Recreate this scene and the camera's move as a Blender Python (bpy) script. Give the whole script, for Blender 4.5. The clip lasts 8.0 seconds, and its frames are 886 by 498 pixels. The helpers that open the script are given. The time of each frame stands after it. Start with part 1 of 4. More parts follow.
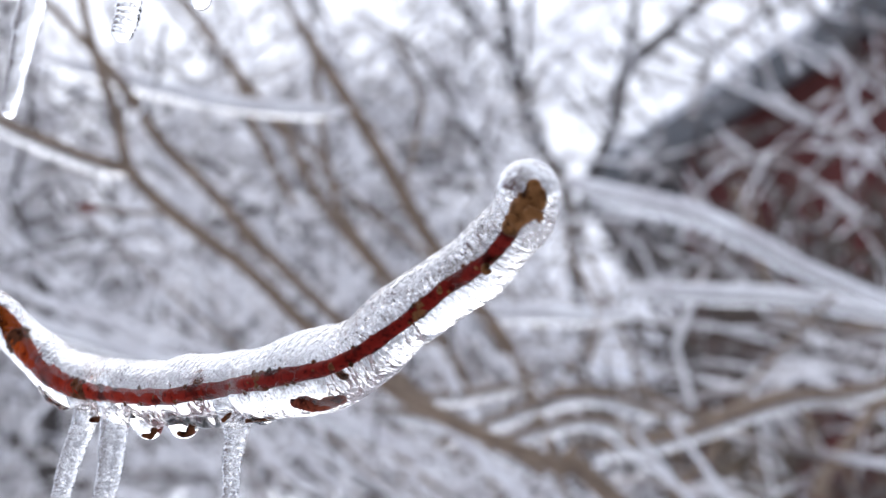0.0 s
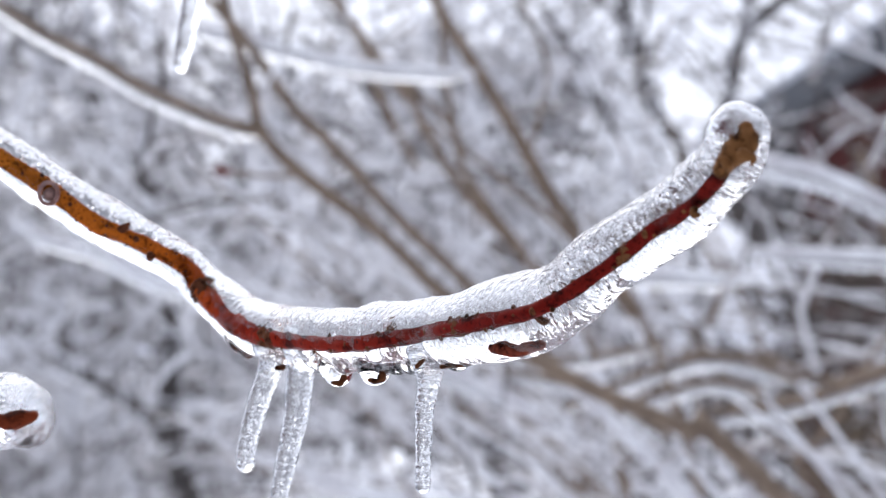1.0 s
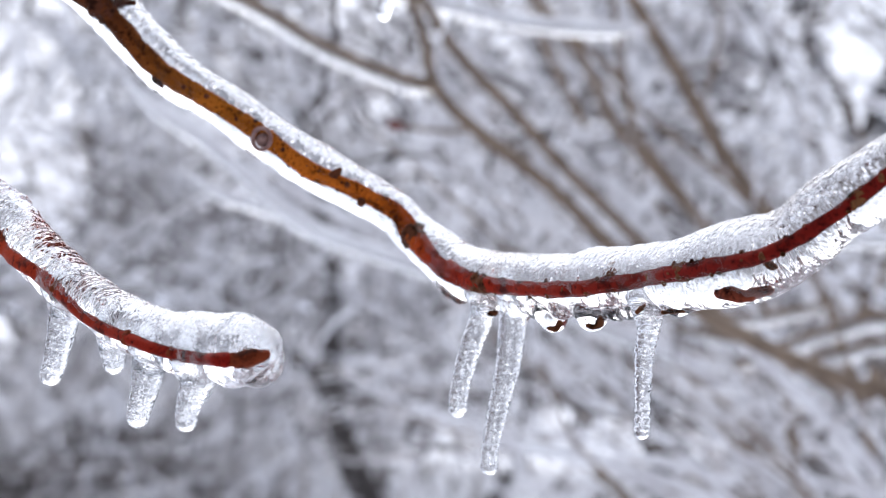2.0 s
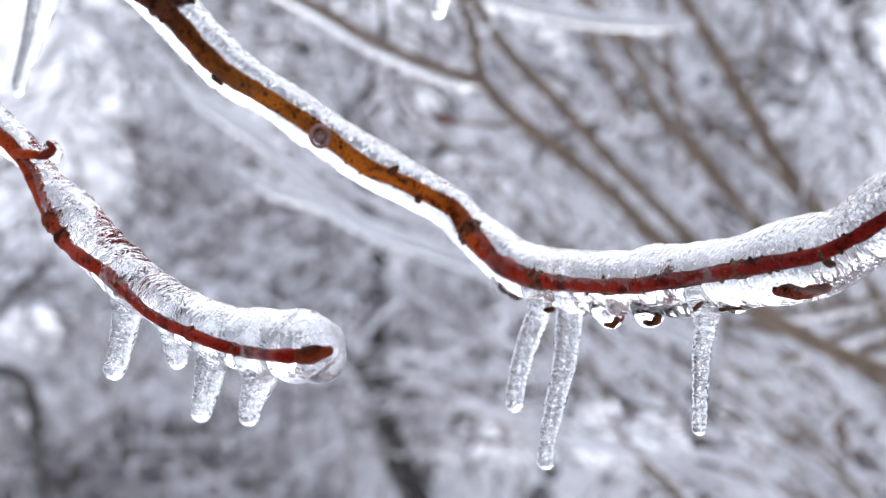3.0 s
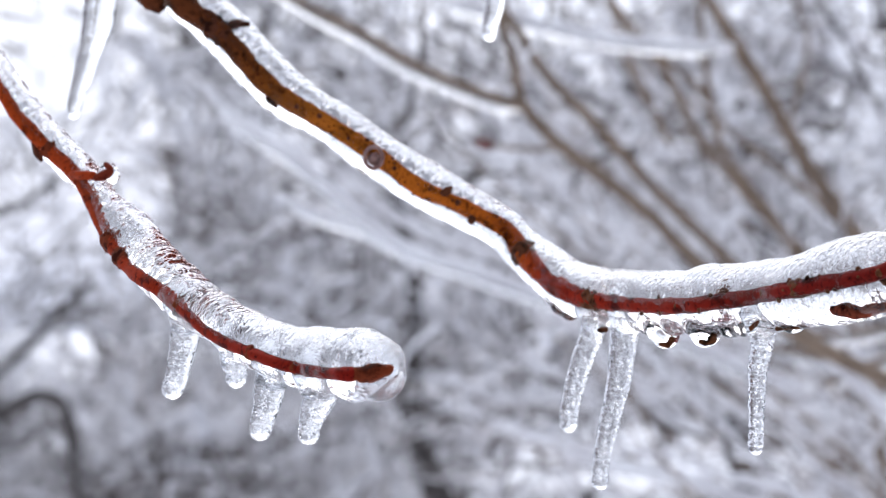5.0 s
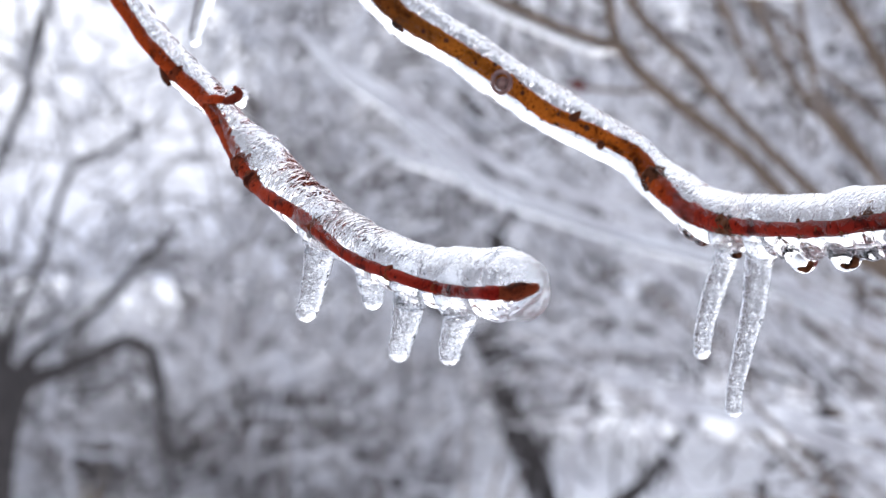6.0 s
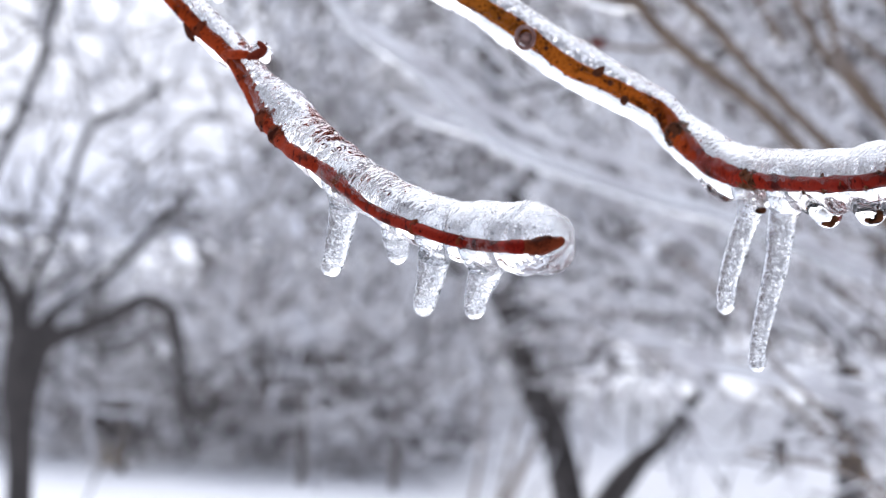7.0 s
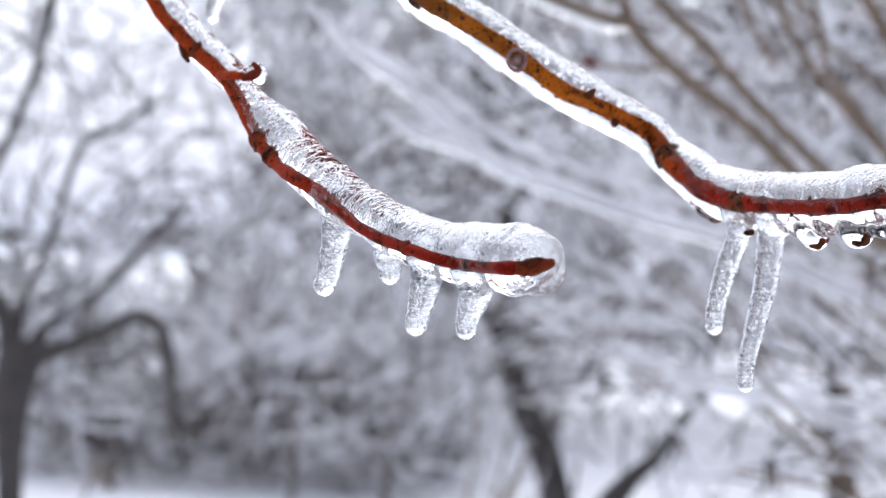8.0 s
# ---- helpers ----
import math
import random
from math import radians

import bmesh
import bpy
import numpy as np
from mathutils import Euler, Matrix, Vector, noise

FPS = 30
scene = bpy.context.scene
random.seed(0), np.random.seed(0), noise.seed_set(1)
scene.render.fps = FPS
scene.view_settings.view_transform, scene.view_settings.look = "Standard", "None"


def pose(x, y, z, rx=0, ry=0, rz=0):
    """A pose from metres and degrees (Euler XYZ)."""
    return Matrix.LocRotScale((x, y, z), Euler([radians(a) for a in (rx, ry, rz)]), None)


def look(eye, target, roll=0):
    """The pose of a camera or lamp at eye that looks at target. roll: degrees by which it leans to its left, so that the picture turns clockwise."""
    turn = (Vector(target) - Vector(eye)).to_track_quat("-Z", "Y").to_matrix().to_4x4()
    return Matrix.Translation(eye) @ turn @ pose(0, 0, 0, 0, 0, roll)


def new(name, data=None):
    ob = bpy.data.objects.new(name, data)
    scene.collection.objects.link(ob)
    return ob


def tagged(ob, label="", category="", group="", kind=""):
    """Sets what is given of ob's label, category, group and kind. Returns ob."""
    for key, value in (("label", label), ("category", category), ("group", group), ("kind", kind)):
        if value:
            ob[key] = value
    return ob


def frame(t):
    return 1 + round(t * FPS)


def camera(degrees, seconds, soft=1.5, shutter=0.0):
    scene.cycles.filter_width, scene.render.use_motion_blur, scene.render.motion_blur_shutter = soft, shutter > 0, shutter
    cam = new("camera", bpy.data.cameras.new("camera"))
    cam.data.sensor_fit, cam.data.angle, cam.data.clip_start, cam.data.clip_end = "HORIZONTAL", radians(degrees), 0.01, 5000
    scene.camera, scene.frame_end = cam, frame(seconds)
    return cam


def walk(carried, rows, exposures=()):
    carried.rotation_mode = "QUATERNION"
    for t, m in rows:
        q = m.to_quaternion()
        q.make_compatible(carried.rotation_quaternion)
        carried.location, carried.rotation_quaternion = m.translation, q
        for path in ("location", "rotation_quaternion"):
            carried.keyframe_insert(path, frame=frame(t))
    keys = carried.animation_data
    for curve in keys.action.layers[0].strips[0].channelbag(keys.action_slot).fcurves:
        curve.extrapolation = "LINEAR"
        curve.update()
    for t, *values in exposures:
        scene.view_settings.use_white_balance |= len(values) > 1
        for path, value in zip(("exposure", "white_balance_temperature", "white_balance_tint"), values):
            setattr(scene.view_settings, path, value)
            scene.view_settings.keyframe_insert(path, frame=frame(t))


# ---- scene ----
cam = camera(26.0, 8.0, soft=1.0, shutter=0.12)
# a wide-open lens, focused on the twigs
cam.data.dof.use_dof = True
cam.data.dof.focus_distance = 0.515
cam.data.dof.aperture_fstop = 17.0
PATH = [
    (0, (0.02993, -0.03486, 1.65864), (0.04542, 1.95807, 1.82595), 0.946),
    (0.5, (0.01785, -0.03610, 1.65512), (-0.03792, 1.95702, 1.81129), 1.085),
    (1, (0.00796, -0.03540, 1.65274), (-0.09088, 1.95783, 1.78418), 1.171),
    (1.5, (-0.00537, -0.03483, 1.64929), (-0.20014, 1.95273, 1.75722), 1.535),
    (1.7, (-0.00815, -0.03480, 1.64859), (-0.23572, 1.94982, 1.74586), 1.706),
    (2.8, (-0.01024, -0.03777, 1.64896), (-0.30715, 1.93883, 1.71892), 1.816),
    (3, (-0.01230, -0.04033, 1.64933), (-0.31858, 1.93463, 1.72489), 1.916),
    (3.5, (-0.01678, -0.04633, 1.64995), (-0.35976, 1.92193, 1.74114), 2.110),
    (4, (-0.01383, -0.04403, 1.65057), (-0.33745, 1.92725, 1.74711), 2.104),
    (4.2, (-0.01494, -0.04436, 1.64859), (-0.33349, 1.92740, 1.75193), 2.137),
    (5.5, (-0.02330, -0.04335, 1.64650), (-0.40256, 1.91828, 1.73674), 1.949),
    (6, (-0.03393, -0.04081, 1.63972), (-0.45663, 1.91350, 1.68448), 2.110),
    (6.5, (-0.03581, -0.04104, 1.63784), (-0.47807, 1.90935, 1.65724), 2.107),
    (7, (-0.03540, -0.04244, 1.63830), (-0.47485, 1.90868, 1.64015), 2.122),
    (7.5, (-0.03601, -0.04705, 1.63909), (-0.47551, 1.90405, 1.64545), 2.414),
    (8, (-0.03426, -0.04790, 1.63915), (-0.46577, 1.90489, 1.65936), 2.387),
]
walk(cam, [(t, look(eye, target, roll)) for t, eye, target, roll in PATH])

# ---- light: a bright overcast winter sky ----
SUN_ELEVATION, SUN_TURN = radians(50), radians(-30)
world = bpy.data.worlds.new("overcast")
scene.world = world
world.use_nodes = True
wt = world.node_tree
wt.nodes.clear()
sky = wt.nodes.new("ShaderNodeTexSky")
sky.sky_type = "NISHITA"
sky.sun_disc = False
sky.sun_elevation, sky.sun_rotation = SUN_ELEVATION, SUN_TURN
sky.dust_density, sky.air_density = 6.0, 1.5
grey = wt.nodes.new("ShaderNodeHueSaturation")
grey.inputs["Saturation"].default_value = 0.25
wt.links.new(sky.outputs[0], grey.inputs["Color"])
bg_sky = wt.nodes.new("ShaderNodeBackground")
bg_sky.inputs["Strength"].default_value = 0.055
wt.links.new(grey.outputs[0], bg_sky.inputs["Color"])
bg_cloud = wt.nodes.new("ShaderNodeBackground")
bg_cloud.inputs["Color"].default_value = (0.82, 0.887, 1.12, 1)
bg_cloud.inputs["Strength"].default_value = 0.72
both = wt.nodes.new("ShaderNodeAddShader")
wt.links.new(bg_sky.outputs[0], both.inputs[0])
wt.links.new(bg_cloud.outputs[0], both.inputs[1])
wout = wt.nodes.new("ShaderNodeOutputWorld")
wt.links.new(both.outputs[0], wout.inputs["Surface"])

sun = new("sun", bpy.data.lights.new("sun", "SUN"))
sun.data.energy, sun.data.angle, sun.data.color = 1.2, radians(70), (1.0, 0.98, 0.96)
sun.matrix_world = look((0, 0, 10), (math.sin(SUN_TURN) * -4, -math.cos(SUN_TURN) * 4 + 0.0, 10 - 4 * math.tan(SUN_ELEVATION)))
scene.view_settings.exposure = 0.33


# ---- materials ----
def material(name, rough=0.6, metal=0.0):
    m = bpy.data.materials.new(name)
    m.use_nodes = True
    nt = m.node_tree
    p = nt.nodes["Principled BSDF"]
    p.inputs["Roughness"].default_value = rough
    p.inputs["Metallic"].default_value = metal
    return m, nt, p


def noise_tex(nt, scale, detail=4.0, rough=0.6, space="Object", stretch=(1, 1, 1)):
    co = nt.nodes.new("ShaderNodeTexCoord")
    mp = nt.nodes.new("ShaderNodeMapping")
    mp.inputs["Scale"].default_value = stretch
    nt.links.new(co.outputs[space], mp.inputs["Vector"])
    n = nt.nodes.new("ShaderNodeTexNoise")
    n.inputs["Scale"].default_value, n.inputs["Detail"].default_value = scale, detail
    n.inputs["Roughness"].default_value = rough
    nt.links.new(mp.outputs[0], n.inputs["Vector"])
    return n


def ramp(nt, source, stops):
    r = nt.nodes.new("ShaderNodeValToRGB")
    els = r.color_ramp.elements
    while len(els) < len(stops):
        els.new(0.5)
    for e, (pos, col) in zip(els, stops):
        e.position, e.color = pos, (*col, 1)
    nt.links.new(source, r.inputs[0])
    return r


def mix(nt, fac, a, b, mode="MIX"):
    n = nt.nodes.new("ShaderNodeMix")
    n.data_type, n.blend_type = "RGBA", mode
    if isinstance(fac, float):
        n.inputs[0].default_value = fac
    else:
        nt.links.new(fac, n.inputs[0])
    nt.links.new(a, n.inputs[6])
    nt.links.new(b, n.inputs[7])
    return n.outputs[2]


def bump(nt, p, height, strength, distance):
    b = nt.nodes.new("ShaderNodeBump")
    b.inputs["Strength"].default_value, b.inputs["Distance"].default_value = strength, distance
    nt.links.new(height, b.inputs["Height"])
    nt.links.new(b.outputs[0], p.inputs["Normal"])
    return b


def math_node(nt, kind, a, b=None, c=None):
    n = nt.nodes.new("ShaderNodeMath")
    n.operation = kind
    for i, v in enumerate((a, b, c)):
        if isinstance(v, (int, float)):
            n.inputs[i].default_value = v
        elif v is not None:
            nt.links.new(v, n.inputs[i])
    return n.outputs[0]


def make_ice(name, grain, fine, strength, cloudy, low=0.2, stretch=(1, 1, 1)):
    """Clear ice: smooth below, crystalline where the rain froze on its upper side, with flecks of trapped air."""
    m, nt, p = material(name, 0.0)
    p.inputs["Base Color"].default_value = (0.94, 0.952, 0.965, 1)
    p.inputs["IOR"].default_value = 1.31
    p.inputs["Specular Tint"].default_value = (0.7, 0.71, 0.73, 1)
    n1 = noise_tex(nt, grain, 0.0, 0.5, stretch=stretch)
    n2 = noise_tex(nt, fine, 0.0, 0.5, stretch=stretch)
    patches = noise_tex(nt, 110.0, 3.0, 0.6)
    side_up = nt.nodes.new("ShaderNodeAttribute")
    side_up.attribute_name = "upper_side"
    upper = nt.nodes.new("ShaderNodeMapRange")
    upper.interpolation_type = "SMOOTHSTEP"
    for key, v in (("From Min", -0.12), ("From Max", 0.35), ("To Min", low), ("To Max", 1.0)):
        upper.inputs[key].default_value = v
    nt.links.new(math_node(nt, "MULTIPLY_ADD", patches.outputs["Fac"], 0.5, math_node(nt, "SUBTRACT", side_up.outputs["Fac"], 0.25)), upper.inputs["Value"])
    relief = math_node(nt, "MULTIPLY_ADD", n2.outputs["Fac"], 0.6, n1.outputs["Fac"])
    bump(nt, p, math_node(nt, "MULTIPLY", relief, upper.outputs[0]), strength, 0.0008)
    flecks = noise_tex(nt, fine * 0.8, 3.0, 0.65)
    clear = ramp(nt, flecks.outputs["Fac"], [(0.40, (1, 1, 1)), (0.66, (1 - cloudy,) * 3)])
    nt.links.new(clear.outputs[0], p.inputs["Transmission Weight"])
    return m


ICE = make_ice("clear_ice", 600.0, 1250.0, 0.55, 0.0, 0.06)
ICE_CLOUDY = make_ice("cloudy_ice", 700.0, 1400.0, 0.5, 0.15, 1.0, (1, 1, 1.4))
AIR, nt, p = material("trapped_air", 0.0)
p.inputs["Transmission Weight"].default_value, p.inputs["IOR"].default_value = 1.0, 0.763
p.inputs["Base Color"].default_value = (1, 1, 1, 1)
ICE_SMOOTH = make_ice("smooth_ice", 250.0, 900.0, 0.4, 0.55)


def make_bark(name, stops, spot_dark, scale=900.0, rough=0.45):
    """Young bark: its colour runs along the twig, with dark specks and scars."""
    m, nt, p = material(name, rough)
    p.inputs["Specular IOR Level"].default_value = 0.02
    co = nt.nodes.new("ShaderNodeTexCoord")
    sep = nt.nodes.new("ShaderNodeSeparateXYZ")
    nt.links.new(co.outputs["Object"], sep.inputs[0])
    mr = nt.nodes.new("ShaderNodeMapRange")
    mr.inputs["From Min"].default_value, mr.inputs["From Max"].default_value = -0.25, 0.07
    nt.links.new(sep.outputs["X"], mr.inputs["Value"])
    base = ramp(nt, mr.outputs[0], stops)
    n1 = noise_tex(nt, 160.0, 4.0, 0.65)
    n2 = noise_tex(nt, scale, 3.0, 0.6)
    dark = ramp(nt, n1.outputs["Fac"], [(0.36, (0.10, 0.08, 0.07)), (0.48, (1, 1, 1))])
    c1 = mix(nt, 0.85, base.outputs[0], dark.outputs[0], "MULTIPLY")
    speck = ramp(nt, n2.outputs["Fac"], [(0.33, spot_dark), (0.45, (1, 1, 1))])
    c2 = mix(nt, 0.9, c1, speck.outputs[0], "MULTIPLY")
    nt.links.new(c2, p.inputs["Base Color"])
    bump(nt, p, n2.outputs["Fac"], 0.5, 0.0003)
    return m


BARK_MAIN = make_bark("red_bark", [(0.0, (0.09, 0.026, 0.012)), (0.17, (0.14, 0.04, 0.012)), (0.28, (0.47, 0.14, 0.017)), (0.44, (0.48, 0.108, 0.012)), (0.50, (0.28, 0.019, 0.006)), (0.75, (0.145, 0.009, 0.006)), (1.0, (0.12, 0.009, 0.006))], (0.12, 0.08, 0.05))
BARK_SIDE = make_bark("scarlet_bark", [(0.0, (0.36, 0.05, 0.01)), (0.2, (0.27, 0.022, 0.007)), (0.42, (0.19, 0.010, 0.006)), (1.0, (0.17, 0.008, 0.006))], (0.1, 0.06, 0.05))
BUD_RED = make_bark("red_bud_scales", [(0.0, (0.16, 0.026, 0.014)), (1.0, (0.19, 0.045, 0.024))], (0.12, 0.09, 0.07), 700.0)
KNOT_RED = make_bark("knotted_red_bark", [(0.0, (0.17, 0.035, 0.014)), (1.0, (0.16, 0.03, 0.012))], (0.16, 0.12, 0.09), 500.0)
BUD = make_bark("bud_scales", [(0.0, (0.10, 0.032, 0.018)), (0.8, (0.12, 0.045, 0.02)), (1.0, (0.2, 0.095, 0.035))], (0.25, 0.2, 0.16), 600.0)


def make_wood(name, light, dark, scale, rough=0.75):
    m, nt, p = material(name, rough)
    n1 = noise_tex(nt, scale, 5.0, 0.65)
    n2 = noise_tex(nt, scale * 6, 3.0, 0.6)
    a = ramp(nt, n1.outputs["Fac"], [(0.3, dark), (0.7, light)])
    b = ramp(nt, n2.outputs["Fac"], [(0.3, (0.5, 0.5, 0.5)), (0.6, (1, 1, 1))])
    nt.links.new(mix(nt, 0.7, a.outputs[0], b.outputs[0], "MULTIPLY"), p.inputs["Base Color"])
    bump(nt, p, n2.outputs["Fac"], 0.4, 0.02 / max(scale, 1))
    return m


STEM = make_wood("shrub_stem", (0.30, 0.22, 0.155), (0.13, 0.09, 0.062), 30.0)
BRUSH = make_wood("dark_brush", (0.11, 0.08, 0.058), (0.035, 0.026, 0.02), 20.0)
TRUNK = make_wood("tree_bark", (0.085, 0.072, 0.067), (0.034, 0.029, 0.027), 9.0)


def make_rime(name, low, high, scale, rough=0.25):
    """Ice on twigs farther off: a cloudy, shiny glaze."""
    m, nt, p = material(name, rough)
    n1 = noise_tex(nt, scale, 4.0, 0.6)
    a = ramp(nt, n1.outputs["Fac"], [(0.32, low), (0.62, high)])
    nt.links.new(a.outputs[0], p.inputs["Base Color"])
    p.inputs["IOR"].default_value = 1.31
    bump(nt, p, n1.outputs["Fac"], 0.3, 0.01)
    return m


RIME = make_rime("glazed_twigs", (0.6, 0.58, 0.6), (0.9, 0.91, 0.93), 14.0)


def make_mass(name, stops, rough=0.35, patch_scale=2.0):
    """Twigs by the thousand: bare, frosted or thickly glazed, one by one."""
    m, nt, p = material(name, rough)
    geo = nt.nodes.new("ShaderNodeNewGeometry")
    patch = noise_tex(nt, patch_scale, 3.0, 0.6)
    spread = nt.nodes.new("ShaderNodeMapRange")
    spread.inputs["From Min"].default_value, spread.inputs["From Max"].default_value = 0.38, 0.62
    nt.links.new(patch.outputs["Fac"], spread.inputs["Value"])
    half = nt.nodes.new("ShaderNodeMath")
    half.operation = "MULTIPLY_ADD"
    nt.links.new(spread.outputs[0], half.inputs[0])
    half.inputs[1].default_value = 0.70
    part = nt.nodes.new("ShaderNodeMath")
    part.operation = "MULTIPLY"
    nt.links.new(geo.outputs["Random Per Island"], part.inputs[0])
    part.inputs[1].default_value = 0.30
    nt.links.new(part.outputs[0], half.inputs[2])
    a = ramp(nt, half.outputs[0], stops)
    n1 = noise_tex(nt, 9.0, 3.0, 0.6)
    b = ramp(nt, n1.outputs["Fac"], [(0.3, (0.6, 0.6, 0.62)), (0.65, (1, 1, 1))])
    nt.links.new(mix(nt, 0.8, a.outputs[0], b.outputs[0], "MULTIPLY"), p.inputs["Base Color"])
    p.inputs["IOR"].default_value = 1.31
    return m


MASS_BUSH = make_mass("iced_bush_twigs", [(0.0, (0.03, 0.022, 0.02)), (0.32, (0.09, 0.073, 0.066)), (0.45, (0.58, 0.55, 0.55)), (0.60, (0.86, 0.86, 0.88)), (1.0, (0.92, 0.93, 0.95))], 0.35, 4.5)
MASS_HEDGE = make_mass("hedge_twigs", [(0.0, (0.04, 0.034, 0.032)), (0.33, (0.12, 0.103, 0.098)), (0.47, (0.54, 0.50, 0.485)), (0.62, (0.86, 0.86, 0.87)), (1.0, (0.92, 0.92, 0.94))], 0.6, 2.2)
MASS_CROWN = make_mass("crown_twigs", [(0.0, (0.06, 0.052, 0.046)), (0.38, (0.18, 0.165, 0.16)), (0.50, (0.7, 0.7, 0.72)), (1.0, (0.9, 0.91, 0.94))], 0.4, 3.0)

SNOW, nt, p = material("snow", 0.6)
n1 = noise_tex(nt, 0.8, 6.0, 0.6)
n2 = noise_tex(nt, 25.0, 4.0, 0.6)
nt.links.new(ramp(nt, n1.outputs["Fac"], [(0.3, (0.68, 0.70, 0.74)), (0.7, (0.77, 0.785, 0.82))]).outputs[0], p.inputs["Base Color"])
bump(nt, p, n2.outputs["Fac"], 0.3, 0.03)

WALL, nt, p = material("red_boards", 0.7)
n1 = noise_tex(nt, 4.0, 5.0, 0.6, stretch=(1, 1, 0.15))
nt.links.new(ramp(nt, n1.outputs["Fac"], [(0.3, (0.05, 0.006, 0.004)), (0.7, (0.10, 0.013, 0.008))]).outputs[0], p.inputs["Base Color"])
ROOF, nt, p = material("grey_roof", 0.7)
n1 = noise_tex(nt, 2.0, 5.0, 0.6)
nt.links.new(ramp(nt, n1.outputs["Fac"], [(0.3, (0.06, 0.065, 0.07)), (0.7, (0.16, 0.165, 0.175))]).outputs[0], p.inputs["Base Color"])
SHED = make_wood("brown_planks", (0.17, 0.12, 0.07), (0.10, 0.07, 0.04), 6.0)


# ---- mesh tools ----
def spline(points, steps):
    """A smooth line through control rows (any width), evenly stepped between them."""
    a = np.array(points, float)
    ext = np.vstack([2 * a[0] - a[1], a, 2 * a[-1] - a[-2]])
    out = []
    for i in range(1, len(ext) - 2):
        p0, p1, p2, p3 = ext[i - 1:i + 3]
        for s in np.arange(steps) / steps:
            out.append(0.5 * (2 * p1 + (p2 - p0) * s + (2 * p0 - 5 * p1 + 4 * p2 - p3) * s * s + (3 * p1 - p0 - 3 * p2 + p3) * s ** 3))
    out.append(a[-1])
    out = np.array(out)
    if out.shape[1] > 3:
        out[:, 3] = np.maximum(out[:, 3], 1e-5)
    return out


def sweep(rows, sides, cap=True, shape=None):
    """Vertices and faces of a tube along rows of x, y, z, r. shape(i, angles, place) scales the radius."""
    pts, rad = rows[:, :3], rows[:, 3]
    tang = np.gradient(pts, axis=0)
    tang /= np.linalg.norm(tang, axis=1)[:, None] + 1e-12
    up = np.array([0, 0, 1.0]) if abs(tang[0][2]) < 0.9 else np.array([1.0, 0, 0])
    ang = np.arange(sides) * 2 * np.pi / sides
    verts = []
    u = np.cross(tang[0], up)
    for i in range(len(pts)):
        u = u - tang[i] * np.dot(u, tang[i])
        u /= np.linalg.norm(u) + 1e-12
        v = np.cross(tang[i], u)
        k = rad[i] * (shape(i, ang, pts[i]) if shape else np.ones(sides))
        verts.append(pts[i] + (np.cos(ang) * k)[:, None] * u + (np.sin(ang) * k)[:, None] * v)
    n = len(pts)
    idx = np.arange(n * sides).reshape(n, sides)
    a, b = idx[:-1], idx[1:]
    faces = np.stack([a, np.roll(a, -1, 1), np.roll(b, -1, 1), b], -1).reshape(-1, 4).tolist()
    if cap:
        faces.append(list(range(sides - 1, -1, -1)))
        faces.append(list(range((n - 1) * sides, n * sides)))
    return np.concatenate(verts), faces


def rounded(rows, first=True, last=True, n=6):
    """Rounds the ends of a tube's rows off with half balls."""
    rows = np.array(rows, float)
    out = [rows]
    a = np.linspace(0, np.pi / 2, n + 1)[1:]
    if last:
        d = rows[-1, :3] - rows[-2, :3]
        d /= np.linalg.norm(d)
        r = rows[-1, 3]
        out.append(np.array([[*(rows[-1, :3] + d * r * math.sin(t)), max(r * math.cos(t), r * 0.06)] for t in a]))
    if first:
        d = rows[0, :3] - rows[1, :3]
        d /= np.linalg.norm(d)
        r = rows[0, 3]
        out.insert(0, np.array([[*(rows[0, :3] + d * r * math.sin(t)), max(r * math.cos(t), r * 0.06)] for t in a[::-1]]))
    return np.vstack(out)


def joined(pieces):
    vs, fs, k = [], [], 0
    for v, f in pieces:
        vs.append(v)
        fs += [[i + k for i in q] for q in f]
        k += len(v)
    return np.concatenate(vs), fs


def mesh_object(name, vf, mat, parent=None, label="", smooth=True):
    me = bpy.data.meshes.new(name)
    me.from_pydata(vf[0].tolist(), [], vf[1])
    if smooth:
        me.polygons.foreach_set("use_smooth", [True] * len(me.polygons))
    me.materials.append(mat)
    ob = new(name, me)
    ob.parent = parent
    if label:
        ob["label"] = label
    return ob


def melted(ob, voxel, rounds):
    """Fuses the overlapping pieces of a mesh into one smooth skin."""
    rm = ob.modifiers.new("fuse", "REMESH")
    rm.mode, rm.voxel_size, rm.use_smooth_shade = "VOXEL", voxel, True
    sm = ob.modifiers.new("soften", "SMOOTH")
    sm.factor, sm.iterations = 0.5, rounds
    dg = bpy.context.evaluated_depsgraph_get()
    me = bpy.data.meshes.new_from_object(ob.evaluated_get(dg))
    old = ob.data
    ob.modifiers.clear()
    ob.data = me
    bpy.data.meshes.remove(old)
    return ob


